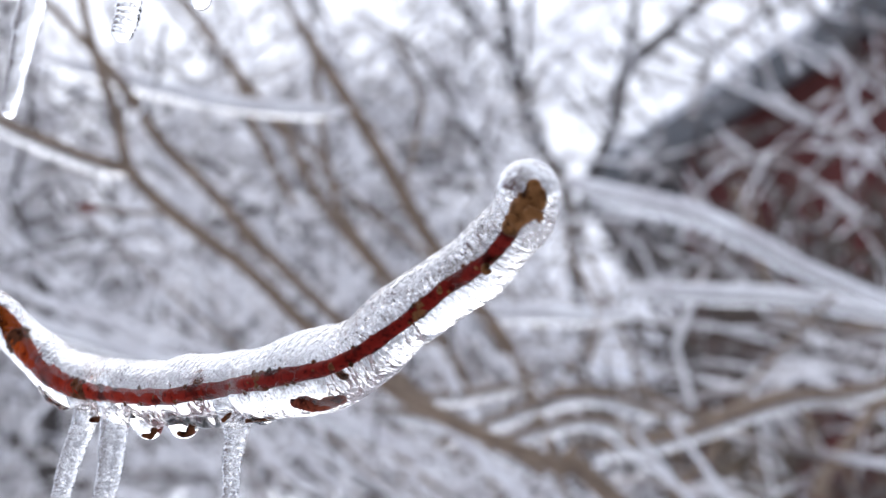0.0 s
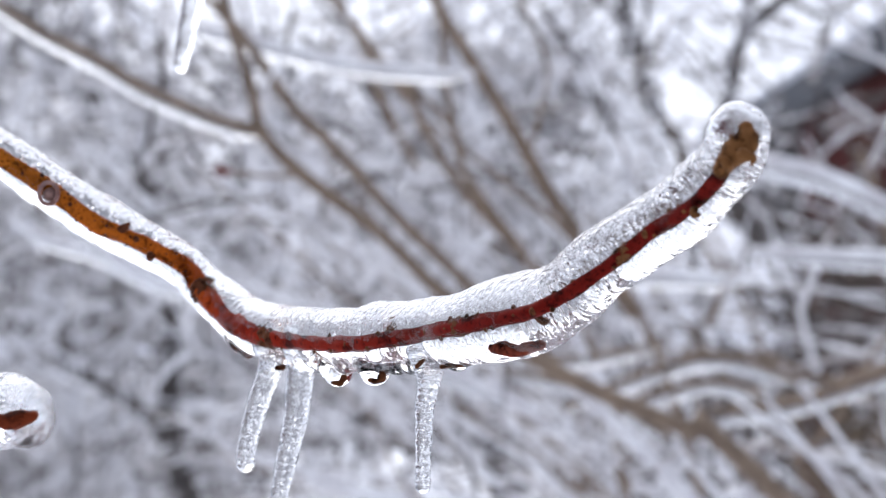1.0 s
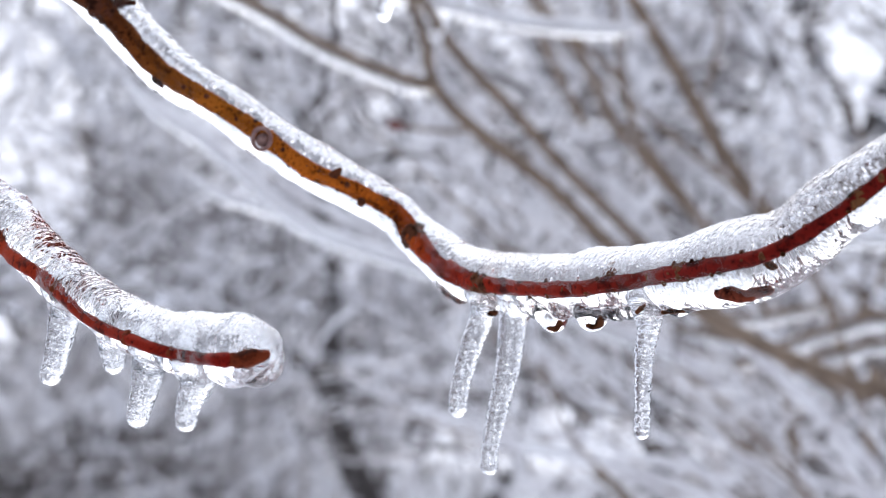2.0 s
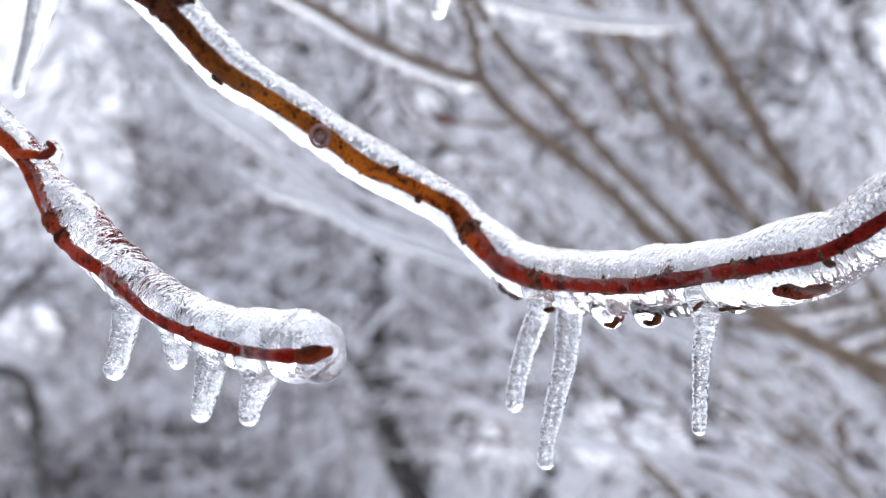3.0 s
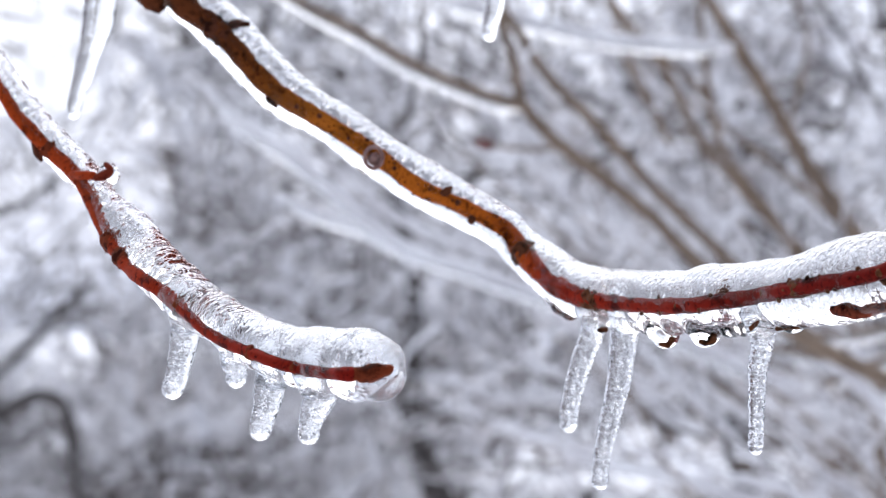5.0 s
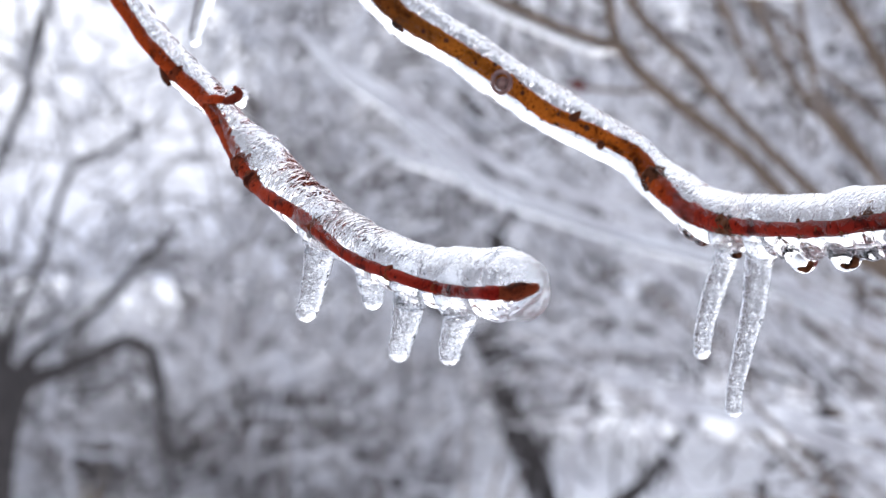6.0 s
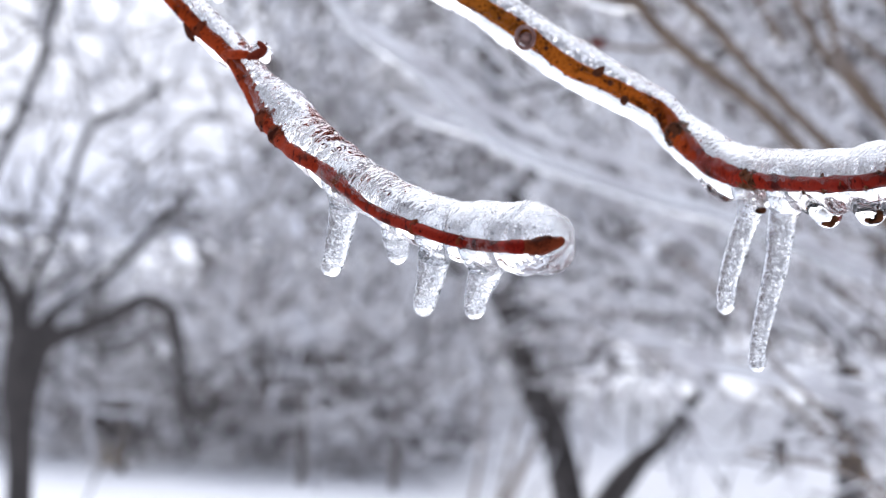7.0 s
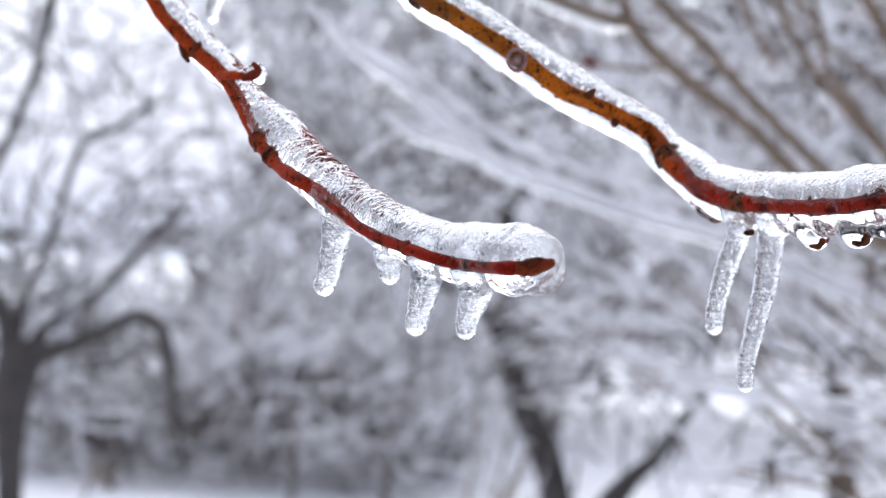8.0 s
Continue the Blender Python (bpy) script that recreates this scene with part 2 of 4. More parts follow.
def crimped(ob, way, size, across, depth, fade):
    """Frozen wrinkles across the line of a twig; fade(x) is their share."""
    me, w = ob.data, Vector(way).normalized()
    n = len(me.vertices)
    co, no = np.empty(n * 3), np.empty(n * 3)
    me.vertices.foreach_get("co", co)
    me.vertices.foreach_get("normal", no)
    co, no = co.reshape(-1, 3), no.reshape(-1, 3)
    for i in range(n):
        q = Vector(co[i])
        along = q.dot(w)
        r = (q - w * along) * across + w * along * size
        h = 1.0 - 2.2 * abs(noise.noise(r)) + 0.5 * noise.noise(r * 2.3)
        co[i] += no[i] * (h - 0.5) * depth * fade(q.x) * max(0.0, no[i][2])
    me.vertices.foreach_set("co", co.ravel())
    me.attributes.new("upper_side", "FLOAT", "POINT").data.foreach_set("value", no[:, 2].copy())
    me.update()
    return ob


def thing(name, place, label, category, group="", kind=""):
    ob = new(name)
    ob.location = place
    return tagged(ob, label, category, group, kind)


def place_at(ob, thing_ob):
    """A part built in world coordinates, hung under a thing that stands elsewhere."""
    ob.parent = thing_ob
    ob.matrix_parent_inverse = Matrix.Translation(thing_ob.location).inverted()
    return ob


def lumpy(seed, size, amount, fine=0.0, fine_size=1.0):
    off = Vector((seed * 7.3, seed * 3.1, seed * 1.7))

    def shape(i, ang, at):
        out = np.empty(len(ang))
        c = Vector(at)
        for k, a in enumerate(ang):
            q = c + Vector((0, math.cos(a) * 0.006, math.sin(a) * 0.006))
            out[k] = 1 + amount * noise.noise(q * size + off) + (fine * noise.noise(q * fine_size + off) if fine else 0)
        return out
    return shape


def ball(at, r, squash=1.0):
    rows = np.array([[at[0], at[1], at[2] + r * squash * math.cos(t), max(r * math.sin(t), r * 0.05)] for t in np.linspace(0.02, math.pi - 0.02, 12)])
    return sweep(rows, 16)


OCTA = [np.array(v, float) / np.linalg.norm(v) for v in ((1, 0, 0), (-1, 0, 0), (0, 1, 0), (0, -1, 0), (0, 0, 1), (0, 0, -1), (1, 1, 0), (1, -1, 0), (-1, 1, 0), (-1, -1, 0), (1, 0, 1), (1, 0, -1), (-1, 0, 1), (-1, 0, -1), (0, 1, 1), (0, 1, -1), (0, -1, 1), (0, -1, -1))]
OCTA_FACES = []
for sx, fx in ((1, 0), (-1, 1)):
    for sy, fy in ((1, 2), (-1, 3)):
        for sz, fz in ((1, 4), (-1, 5)):
            exy = 6 + (0 if sx > 0 else 2) + (0 if sy > 0 else 1)
            exz = 10 + (0 if sx > 0 else 2) + (0 if sz > 0 else 1)
            eyz = 14 + (0 if sy > 0 else 2) + (0 if sz > 0 else 1)
            tri = [(fx, exy, exz), (fy, eyz, exy), (fz, exz, eyz), (exy, eyz, exz)]
            OCTA_FACES += [list(q) if sx * sy * sz > 0 else list(q[::-1]) for q in tri]


def bubbles(parent, ice, n, size, seed, low=-0.2, high=2.6, inner=0.35, outer=0.86):
    """Air bubbles frozen into the ice: angles in radians from the near side upwards, reach as a share of the radius."""
    rng = np.random.default_rng(seed)
    base, vs, fs = np.array(OCTA), [], []
    tang = np.gradient(ice[:, :3], axis=0)
    for k in range(n):
        i = int(rng.integers(1, len(ice) - 1))
        t = tang[i] / np.linalg.norm(tang[i])
        near = np.array([0.0, -1.0, 0.0])
        near = near - t * np.dot(near, t)
        near /= np.linalg.norm(near)
        up = np.cross(t, near)
        up = up if up[2] > 0 else -up
        a, q = rng.uniform(low, high), ice[i, 3] * rng.uniform(inner, outer)
        at = ice[i, :3] + tang[i] * rng.uniform(-0.5, 0.5) + near * math.cos(a) * q + up * math.sin(a) * q
        r = rng.uniform(*size)
        stretch = np.abs(t) * rng.uniform(0.0, 1.2) + 1.0
        vs.append(at + base * r * stretch)
        fs += [[v + k * len(base) for v in f] for f in OCTA_FACES]
    return tagged(mesh_object("trapped_bubbles", (np.concatenate(vs), fs), AIR, parent), kind="stuff")


# ---- the long iced twig ----
MAIN_ICE = [(-0.300, 0.600, 1.925, 0.008)] + [(-0.2370, 0.5800, 1.7800, 0.00792), (-0.2210, 0.5750, 1.7670, 0.00817), (-0.2010, 0.5740, 1.7490, 0.00862), (-0.1820, 0.5740, 1.7310, 0.00833), (-0.1670, 0.5750, 1.7220, 0.00734), (-0.1490, 0.5750, 1.7100, 0.00784), (-0.1340, 0.5770, 1.7010, 0.00838), (-0.1190, 0.5800, 1.6930, 0.00745), (-0.1060, 0.5780, 1.6860, 0.00684), (-0.0980, 0.5760, 1.6790, 0.00717), (-0.0870, 0.5660, 1.6710, 0.00794), (-0.0770, 0.5560, 1.6660, 0.00886), (-0.0630, 0.5380, 1.6650, 0.00773), (-0.0500, 0.5200, 1.6630, 0.00831), (-0.0350, 0.5000, 1.6640, 0.00897)]
MAIN_ICE += [(-0.0220, 0.4850, 1.6650, 0.00862), (-0.0080, 0.4670, 1.6660, 0.01009), (0.0070, 0.4490, 1.6690, 0.01058), (0.0150, 0.4400, 1.6730, 0.00926), (0.0230, 0.4310, 1.6800, 0.00854), (0.0350, 0.4220, 1.6880, 0.00839), (0.0420, 0.4130, 1.6930, 0.00851), (0.0470, 0.4040, 1.6980, 0.00757), (0.0510, 0.3950, 1.7030, 0.00743), (0.0520, 0.3930, 1.7080, 0.00728)]
MAIN_BARK = [(-0.310, 0.605, 1.985, 0.0075)] + [(-0.2370, 0.5800, 1.7800, 0.00406), (-0.2220, 0.5770, 1.7660, 0.00371), (-0.2120, 0.5740, 1.7560, 0.00334), (-0.2030, 0.5740, 1.7500, 0.00288), (-0.1840, 0.5740, 1.7310, 0.00254), (-0.1670, 0.5750, 1.7210, 0.00237), (-0.1490, 0.5750, 1.7100, 0.00235), (-0.1350, 0.5770, 1.7000, 0.00227), (-0.1190, 0.5800, 1.6930, 0.00220), (-0.1050, 0.5780, 1.6860, 0.00218), (-0.0980, 0.5760, 1.6780, 0.00276), (-0.0880, 0.5660, 1.6690, 0.00224), (-0.0770, 0.5560, 1.6640, 0.00236), (-0.0630, 0.5380, 1.6620, 0.00197), (-0.0500, 0.5200, 1.6610, 0.00191), (-0.0350, 0.5000, 1.6620, 0.00178)]
MAIN_BARK += [(-0.0210, 0.4850, 1.6640, 0.00169), (-0.0080, 0.4670, 1.6660, 0.00181), (0.0070, 0.4490, 1.6690, 0.00170), (0.0150, 0.4400, 1.6730, 0.00154), (0.0240, 0.4310, 1.6790, 0.00146), (0.0340, 0.4220, 1.6870, 0.00149), (0.0420, 0.4130, 1.6920, 0.00146), (0.0470, 0.4040, 1.6970, 0.00155), (0.0500, 0.3950, 1.7020, 0.00184), (0.0520, 0.3930, 1.7050, 0.00216)]


def settled(bark, ice, depth=0.905):
    """The bark lies close under the near skin of its ice, as in a twig iced by driving rain."""
    out = bark.copy()
    run = np.gradient(bark[:, :3], axis=0)
    slant = np.sqrt(np.maximum(1 - (run[:, 1] / np.linalg.norm(run, axis=1)) ** 2, 0.3))
    for row, k in zip(out, slant):
        gap = np.hypot(ice[:, 0] - row[0], ice[:, 2] - row[2])
        c = ice[int(np.argmin(gap))]
        reach = max(c[3] - row[3] - 0.0004, 0.0)
        h = min(float(gap.min()), reach)
        front = c[1] - max(math.sqrt(max(c[3] ** 2 - h ** 2, 0.0)) * depth - row[3] * 1.1 - 0.0002, 0.0) / k
        row[1] = front
    return out


twig = thing("iced_twig", MAIN_BARK[9][:3], "orange to red twig sheathed in thick clear ice with hanging icicles", "twig", "iced twigs")
bark_rows = rounded(settled(spline(MAIN_BARK, 9) * np.array([1, 1, 1, 1.16]), spline(MAIN_ICE, 12), 1.1), first=False)
place_at(mesh_object("bark", sweep(bark_rows, 18, shape=lumpy(3, 140, 0.22, 0.1, 600)), BARK_MAIN), twig)

coat = [sweep(rounded(spline(MAIN_ICE, 9), first=False), 30, shape=lumpy(1, 70, 0.10, 0.035, 260))]
for x, y, z, r in [(-0.0810, 0.5570, 1.6600, 0.00355), (-0.0840, 0.5580, 1.6620, 0.00392), (-0.0860, 0.5600, 1.6640, 0.00393), (-0.0490, 0.5170, 1.6530, 0.00430), (-0.0500, 0.5180, 1.6550, 0.00497), (-0.0530, 0.5200, 1.6570, 0.00498), (-0.0370, 0.5010, 1.6540, 0.00465), (-0.0370, 0.5010, 1.6560, 0.00545), (-0.0390, 0.5030, 1.6570, 0.00515), (-0.0430, 0.5080, 1.6580, 0.00422), (-0.0300, 0.4940, 1.6570, 0.00475), (-0.0260, 0.4900, 1.6570, 0.00440), (-0.0730, 0.5530, 1.6600, 0.00458), (-0.0690, 0.5460, 1.6590, 0.00418), (-0.0620, 0.5400, 1.6580, 0.00551), (-0.0570, 0.5300, 1.6580, 0.00440), (-0.0210, 0.4840, 1.6570, 0.00466), (-0.0170, 0.4790, 1.6580, 0.00400), (-0.0130, 0.4750, 1.6580, 0.00428), (-0.0670, 0.5460, 1.6590, 0.00418), (-0.0590, 0.5340, 1.6570, 0.00409), (-0.0460, 0.5110, 1.6570, 0.00458), (-0.0330, 0.4970, 1.6570, 0.00446), (-0.0240, 0.4880, 1.6570, 0.00407)]:
    coat.append(ball((x, y, z), r))
for x, y, z, r in [(-0.0150, 0.4740, 1.6590, 0.00421), (-0.0100, 0.4680, 1.6590, 0.00387), (-0.0050, 0.4630, 1.6600, 0.00412), (-0.0010, 0.4570, 1.6610, 0.00436), (0.0040, 0.4520, 1.6620, 0.00460), (0.0090, 0.4480, 1.6630, 0.00428), (0.0140, 0.4430, 1.6660, 0.00423)]:
    coat.append(ball((x, y, z), r))
glaze = place_at(crimped(melted(mesh_object("ice_coat", joined(coat), ICE), 0.00042, 14), (0.6, -0.5, -0.2), 300, 260, 0.00022, lambda x: 1.0), twig)
glaze["label"] = "thick clear glaze with pitted surface"


def icicle(rows, parent, seed, ridged=0.0, air=420):
    """A hanging icicle, from its root down to a rounded drop."""
    rows = rounded(spline(rows, 14), first=True)
    amp = lumpy(seed, 160, 0.09, 0.03, 700)

    def shape(i, ang, at):
        k = 1.0 + ridged * math.sin(i * 1.55)
        return amp(i, ang, at) * k
    ob = place_at(mesh_object("icicle", sweep(rows, 20, shape=shape), ICE_CLOUDY if air > 100 else ICE), parent)
    bubbles(ob, rows[6:-4], air, (0.00006, 0.00022), seed + 50, -3.1, 3.1, 0.0, 0.7)
    return ob


icicle([(-0.0730, 0.5550, 1.6600, 0.00531), (-0.0730, 0.5520, 1.6560, 0.00440), (-0.0740, 0.5500, 1.6510, 0.00368), (-0.0770, 0.5480, 1.6410, 0.00332), (-0.0790, 0.5450, 1.6300, 0.00296), (-0.0790, 0.5430, 1.6250, 0.00278)], twig, 1)
icicle([(-0.0610, 0.5410, 1.6600, 0.00621), (-0.0620, 0.5420, 1.6560, 0.00518), (-0.0630, 0.5420, 1.6510, 0.00432), (-0.0640, 0.5420, 1.6390, 0.00380), (-0.0670, 0.5430, 1.6240, 0.00312), (-0.0690, 0.5430, 1.6130, 0.00260), (-0.0690, 0.5430, 1.6080, 0.00278)], twig, 2)
icicle([(-0.0210, 0.4870, 1.6590, 0.00562), (-0.0210, 0.4870, 1.6550, 0.00422), (-0.0210, 0.4860, 1.6500, 0.00312), (-0.0220, 0.4860, 1.6430, 0.00265), (-0.0220, 0.4850, 1.6310, 0.00218), (-0.0220, 0.4850, 1.6230, 0.00218)], twig, 3, 0.07)

bubbles(glaze, spline(MAIN_ICE, 12)[14:], 1300, (0.00012, 0.00042), 1, 0.25, 2.4, 0.30, 0.86)
bubbles(glaze, spline(MAIN_ICE, 12)[170:], 900, (0.0001, 0.0003), 5, -1.9, -0.4, 0.45, 0.9)
# brown slivers added in the drops, standing in for the bark's refracted image
for row in ([(-0.0500, 0.5140, 1.6500, 0.00066), (-0.0480, 0.5140, 1.6500, 0.00099), (-0.0470, 0.5140, 1.6510, 0.00099), (-0.0470, 0.5140, 1.6520, 0.00066)], [(-0.0380, 0.4980, 1.6510, 0.00064), (-0.0360, 0.4980, 1.6510, 0.00080), (-0.0350, 0.4980, 1.6520, 0.00112), (-0.0340, 0.4980, 1.6540, 0.00096)], [(-0.0240, 0.4810, 1.6550, 0.00062), (-0.0230, 0.4810, 1.6560, 0.00062), (-0.0220, 0.4810, 1.6570, 0.00046)], [(-0.0170, 0.4740, 1.6550, 0.00061), (-0.0140, 0.4730, 1.6560, 0.00091), (-0.0120, 0.4720, 1.6560, 0.00091), (-0.0100, 0.4710, 1.6580, 0.00091)],
            [(-0.0710, 0.5480, 1.6540, 0.00070), (-0.0690, 0.5480, 1.6540, 0.00087), (-0.0690, 0.5480, 1.6550, 0.00052)], [(-0.0810, 0.5560, 1.6570, 0.00035), (-0.0800, 0.5560, 1.6580, 0.00053), (-0.0780, 0.5560, 1.6590, 0.00035)]):
    place_at(mesh_object("refracted_bark", sweep(rounded(spline(row, 6), n=3), 9, shape=lumpy(17, 700, 0.7)), BUD, None, "dark brown sliver imitating refracted bark"), twig)

# the thickest sliver, added for the bark refracted in the lump below
place_at(mesh_object("refracted_bark", sweep(rounded(spline([(-0.0030, 0.4500, 1.6600, 0.00129), (0.0000, 0.4480, 1.6600, 0.00214), (0.0040, 0.4470, 1.6600, 0.00213), (0.0070, 0.4450, 1.6610, 0.00170), (0.0090, 0.4440, 1.6620, 0.00127)], 6), n=3), 12, shape=lumpy(17, 500, 0.35)), BUD_RED, None, "mottled red-brown sliver imitating refracted bark"), twig)

# dark knots where the year's growth begins
def collar(rows, x, length, swell, seed):
    """A swollen ring of old bark scales round the twig at x."""
    at = rows[np.argsort(np.abs(rows[:, 0] - x))[:1]][0]
    i = int(np.argmin(np.abs(rows[:, 0] - x)))
    way = rows[min(i + 2, len(rows) - 1), :3] - rows[i - 2, :3]
    way = way / np.linalg.norm(way) * length
    ring = [(*(at[:3] - way * 0.5), at[3] * 0.85), (*(at[:3] - way * 0.2), at[3] * swell), (*(at[:3] + way * 0.15), at[3] * (swell - 0.06)), (*(at[:3] + way * 0.5), at[3] * 0.85)]
    return sweep(spline(ring, 5), 16, shape=lumpy(seed, 600, 0.32, 0.2, 1500))


for k, (x, length, swell) in enumerate(((-0.098, 0.007, 1.22), (-0.0725, 0.011, 1.16), (-0.0105, 0.010, 1.10), (0.028, 0.006, 1.14), (-0.203, 0.012, 1.12))):
    place_at(mesh_object("knot", collar(bark_rows, x, length, swell, 31 + k), BUD, None, "blackish knotted bark"), twig)

# small dark scars along the bark
rng = np.random.default_rng(12)
for k in range(110):
    row = bark_rows[int(rng.integers(30, len(bark_rows) - 16))]
    a, r = rng.uniform(-0.3, 0.3) + (1.35, -1.35, 0.0)[k % 3] * rng.uniform(0.8, 1.2), rng.uniform(0.0004, 0.0010)
    at = row[:3] + np.array([0.0, -math.cos(a), math.sin(a)]) * row[3] * 0.97
    place_at(mesh_object("bud_scar", ball(at, r, rng.uniform(0.6, 1.3)), BUD), twig)

# buds and scars that stand out of the bark
BUDS = [(-0.2010, 0.5710, 1.7500, 0.00191), (-0.1970, 0.5700, 1.7520, 0.00171), (-0.1930, 0.5690, 1.7520, 0.00095)]
place_at(mesh_object("bud", sweep(rounded(spline(BUDS, 5)), 10), BUD, None, "dark pointed bud"), twig)
for row in ([(-0.1270, 0.5720, 1.6960, 0.00147), (-0.1240, 0.5710, 1.6980, 0.00147), (-0.1230, 0.5710, 1.6990, 0.00074)], [(-0.1840, 0.5700, 1.7280, 0.00188), (-0.1840, 0.5690, 1.7270, 0.00150), (-0.1820, 0.5690, 1.7250, 0.00075)], [(-0.1340, 0.5730, 1.6990, 0.00148), (-0.1340, 0.5720, 1.6980, 0.00111), (-0.1350, 0.5720, 1.6970, 0.00055)], [(-0.1160, 0.5730, 1.6890, 0.00147), (-0.1160, 0.5720, 1.6880, 0.00110), (-0.1160, 0.5720, 1.6880, 0.00055)], [(-0.0310, 0.4940, 1.6640, 0.00095), (-0.0300, 0.4930, 1.6650, 0.00095), (-0.0280, 0.4920, 1.6660, 0.00047)], [(0.0090, 0.4440, 1.6690, 0.00113), (0.0100, 0.4430, 1.6680, 0.00113), (0.0110, 0.4420, 1.6680, 0.00056)], [(0.0430, 0.3980, 1.6910, 0.00103), (0.0430, 0.3980, 1.6900, 0.00090), (0.0440, 0.3970, 1.6900, 0.00051)]):
    place_at(mesh_object("bud", sweep(rounded(spline(row, 4)), 8), BUD), twig)
SCAR_TONE = make_wood("pale_scar", (0.42, 0.27, 0.24), (0.20, 0.085, 0.07), 420.0)
# the round leaf scar
SCAR = [(-0.1480, 0.5680, 1.7080, 0.00369)]
x, y, z, r = SCAR[0]
ring = np.array([[x + r * 0.8 * math.cos(a), y - 0.0016, z + r * 0.95 * math.sin(a), r * 0.2] for a in np.linspace(0, 2 * math.pi, 33)])
place_at(mesh_object("leaf_scar", joined([sweep(ring, 6, cap=False), ball((x, y + 0.0006, z), r * 0.66)]), SCAR_TONE, None, "round pale leaf scar"), twig)
# the swollen bud at the tip
TIP = [(0.0480, 0.3880, 1.6990, 0.00176), (0.0500, 0.3870, 1.7020, 0.00277), (0.0520, 0.3860, 1.7040, 0.00339), (0.0530, 0.3850, 1.7060, 0.00313), (0.0530, 0.3850, 1.7080, 0.00176)]
end_bud = place_at(mesh_object("end_bud", sweep(rounded(spline(TIP, 5)), 14, shape=lumpy(8, 300, 0.25)), BUD, None, "brown swollen end bud"), twig)
for row in ([(0.0520, 0.3810, 1.7020, 0.00136), (0.0540, 0.3810, 1.7010, 0.00112), (0.0540, 0.3810, 1.7000, 0.00050)], [(0.0490, 0.3840, 1.7000, 0.00125), (0.0480, 0.3840, 1.7010, 0.00100), (0.0470, 0.3840, 1.7010, 0.00050)]):
    mesh_object("bud_scale", sweep(rounded(spline(row, 4)), 8), BUD, end_bud)

# ---- the shorter iced twig ----
SIDE_ICE = [(-0.345, 0.575, 1.900, 0.004)] + [(-0.3020, 0.5450, 1.7770, 0.00391), (-0.2880, 0.5420, 1.7590, 0.00403), (-0.2800, 0.5400, 1.7470, 0.00399), (-0.2710, 0.5380, 1.7370, 0.00432), (-0.2610, 0.5360, 1.7250, 0.00465), (-0.2510, 0.5340, 1.7130, 0.00496), (-0.2390, 0.5320, 1.7020, 0.00545), (-0.2270, 0.5230, 1.6930, 0.00462), (-0.2190, 0.5150, 1.6850, 0.00541), (-0.2080, 0.5060, 1.6770, 0.00735), (-0.1960, 0.4920, 1.6680, 0.00746), (-0.1830, 0.4790, 1.6600, 0.00740), (-0.1700, 0.4640, 1.6540, 0.00684), (-0.1550, 0.4500, 1.6480, 0.00707), (-0.1420, 0.4400, 1.6440, 0.00747), (-0.1290, 0.4300, 1.6430, 0.00843), (-0.1180, 0.4200, 1.6420, 0.00905), (-0.1150, 0.4170, 1.6420, 0.00829)]
SIDE_BARK = [(-0.355, 0.585, 1.980, 0.0035)] + [(-0.3040, 0.5450, 1.7760, 0.00221), (-0.2910, 0.5420, 1.7590, 0.00217), (-0.2830, 0.5400, 1.7480, 0.00206), (-0.2760, 0.5380, 1.7390, 0.00204), (-0.2650, 0.5360, 1.7260, 0.00201), (-0.2560, 0.5340, 1.7150, 0.00208), (-0.2450, 0.5320, 1.7050, 0.00206), (-0.2340, 0.5260, 1.6970, 0.00203), (-0.2250, 0.5190, 1.6880, 0.00215), (-0.2190, 0.5120, 1.6810, 0.00229), (-0.2120, 0.5060, 1.6740, 0.00259), (-0.2010, 0.4920, 1.6660, 0.00203), (-0.1900, 0.4790, 1.6610, 0.00183), (-0.1780, 0.4700, 1.6550, 0.00178), (-0.1650, 0.4600, 1.6480, 0.00152), (-0.1510, 0.4480, 1.6440, 0.00141), (-0.1380, 0.4350, 1.6410, 0.00136), (-0.1250, 0.4280, 1.6400, 0.00133), (-0.1180, 0.4200, 1.6400, 0.00170)]
side = thing("iced_twig", SIDE_BARK[8][:3], "slender red twig in wrinkled clear ice with four stubby icicles", "twig", "iced twigs")
side_bark = rounded(settled(spline(SIDE_BARK, 8) * np.array([1, 1, 1, 1.12]), spline(SIDE_ICE, 12), 1.18), first=False)
place_at(mesh_object("bark", sweep(side_bark, 16, shape=lumpy(5, 160, 0.2, 0.1, 600)), BARK_SIDE), side)
coat = [sweep(rounded(spline(SIDE_ICE, 9), first=False), 30, shape=lumpy(2, 90, 0.09, 0.045, 300))]
for x, y, z, r in [(-0.1820, 0.4780, 1.6530, 0.00465), (-0.1610, 0.4560, 1.6440, 0.00412), (-0.1470, 0.4450, 1.6390, 0.00445), (-0.1320, 0.4310, 1.6370, 0.00487), (-0.1190, 0.4200, 1.6380, 0.00530), (-0.1130, 0.4180, 1.6400, 0.00692), (-0.1120, 0.4170, 1.6430, 0.00580), (-0.2220, 0.5220, 1.6970, 0.00354), (-0.2270, 0.5250, 1.6970, 0.00285)]:
    coat.append(ball((x, y, z), r))
glaze = place_at(crimped(melted(mesh_object("ice_coat", joined(coat), ICE), 0.00036, 8), (0.62, -0.62, -0.45), 420, 130, 0.0008, lambda x: min(1.0, max(0.18, (-0.148 - x) / 0.03))), side)
glaze["label"] = "wrinkled clear glaze"
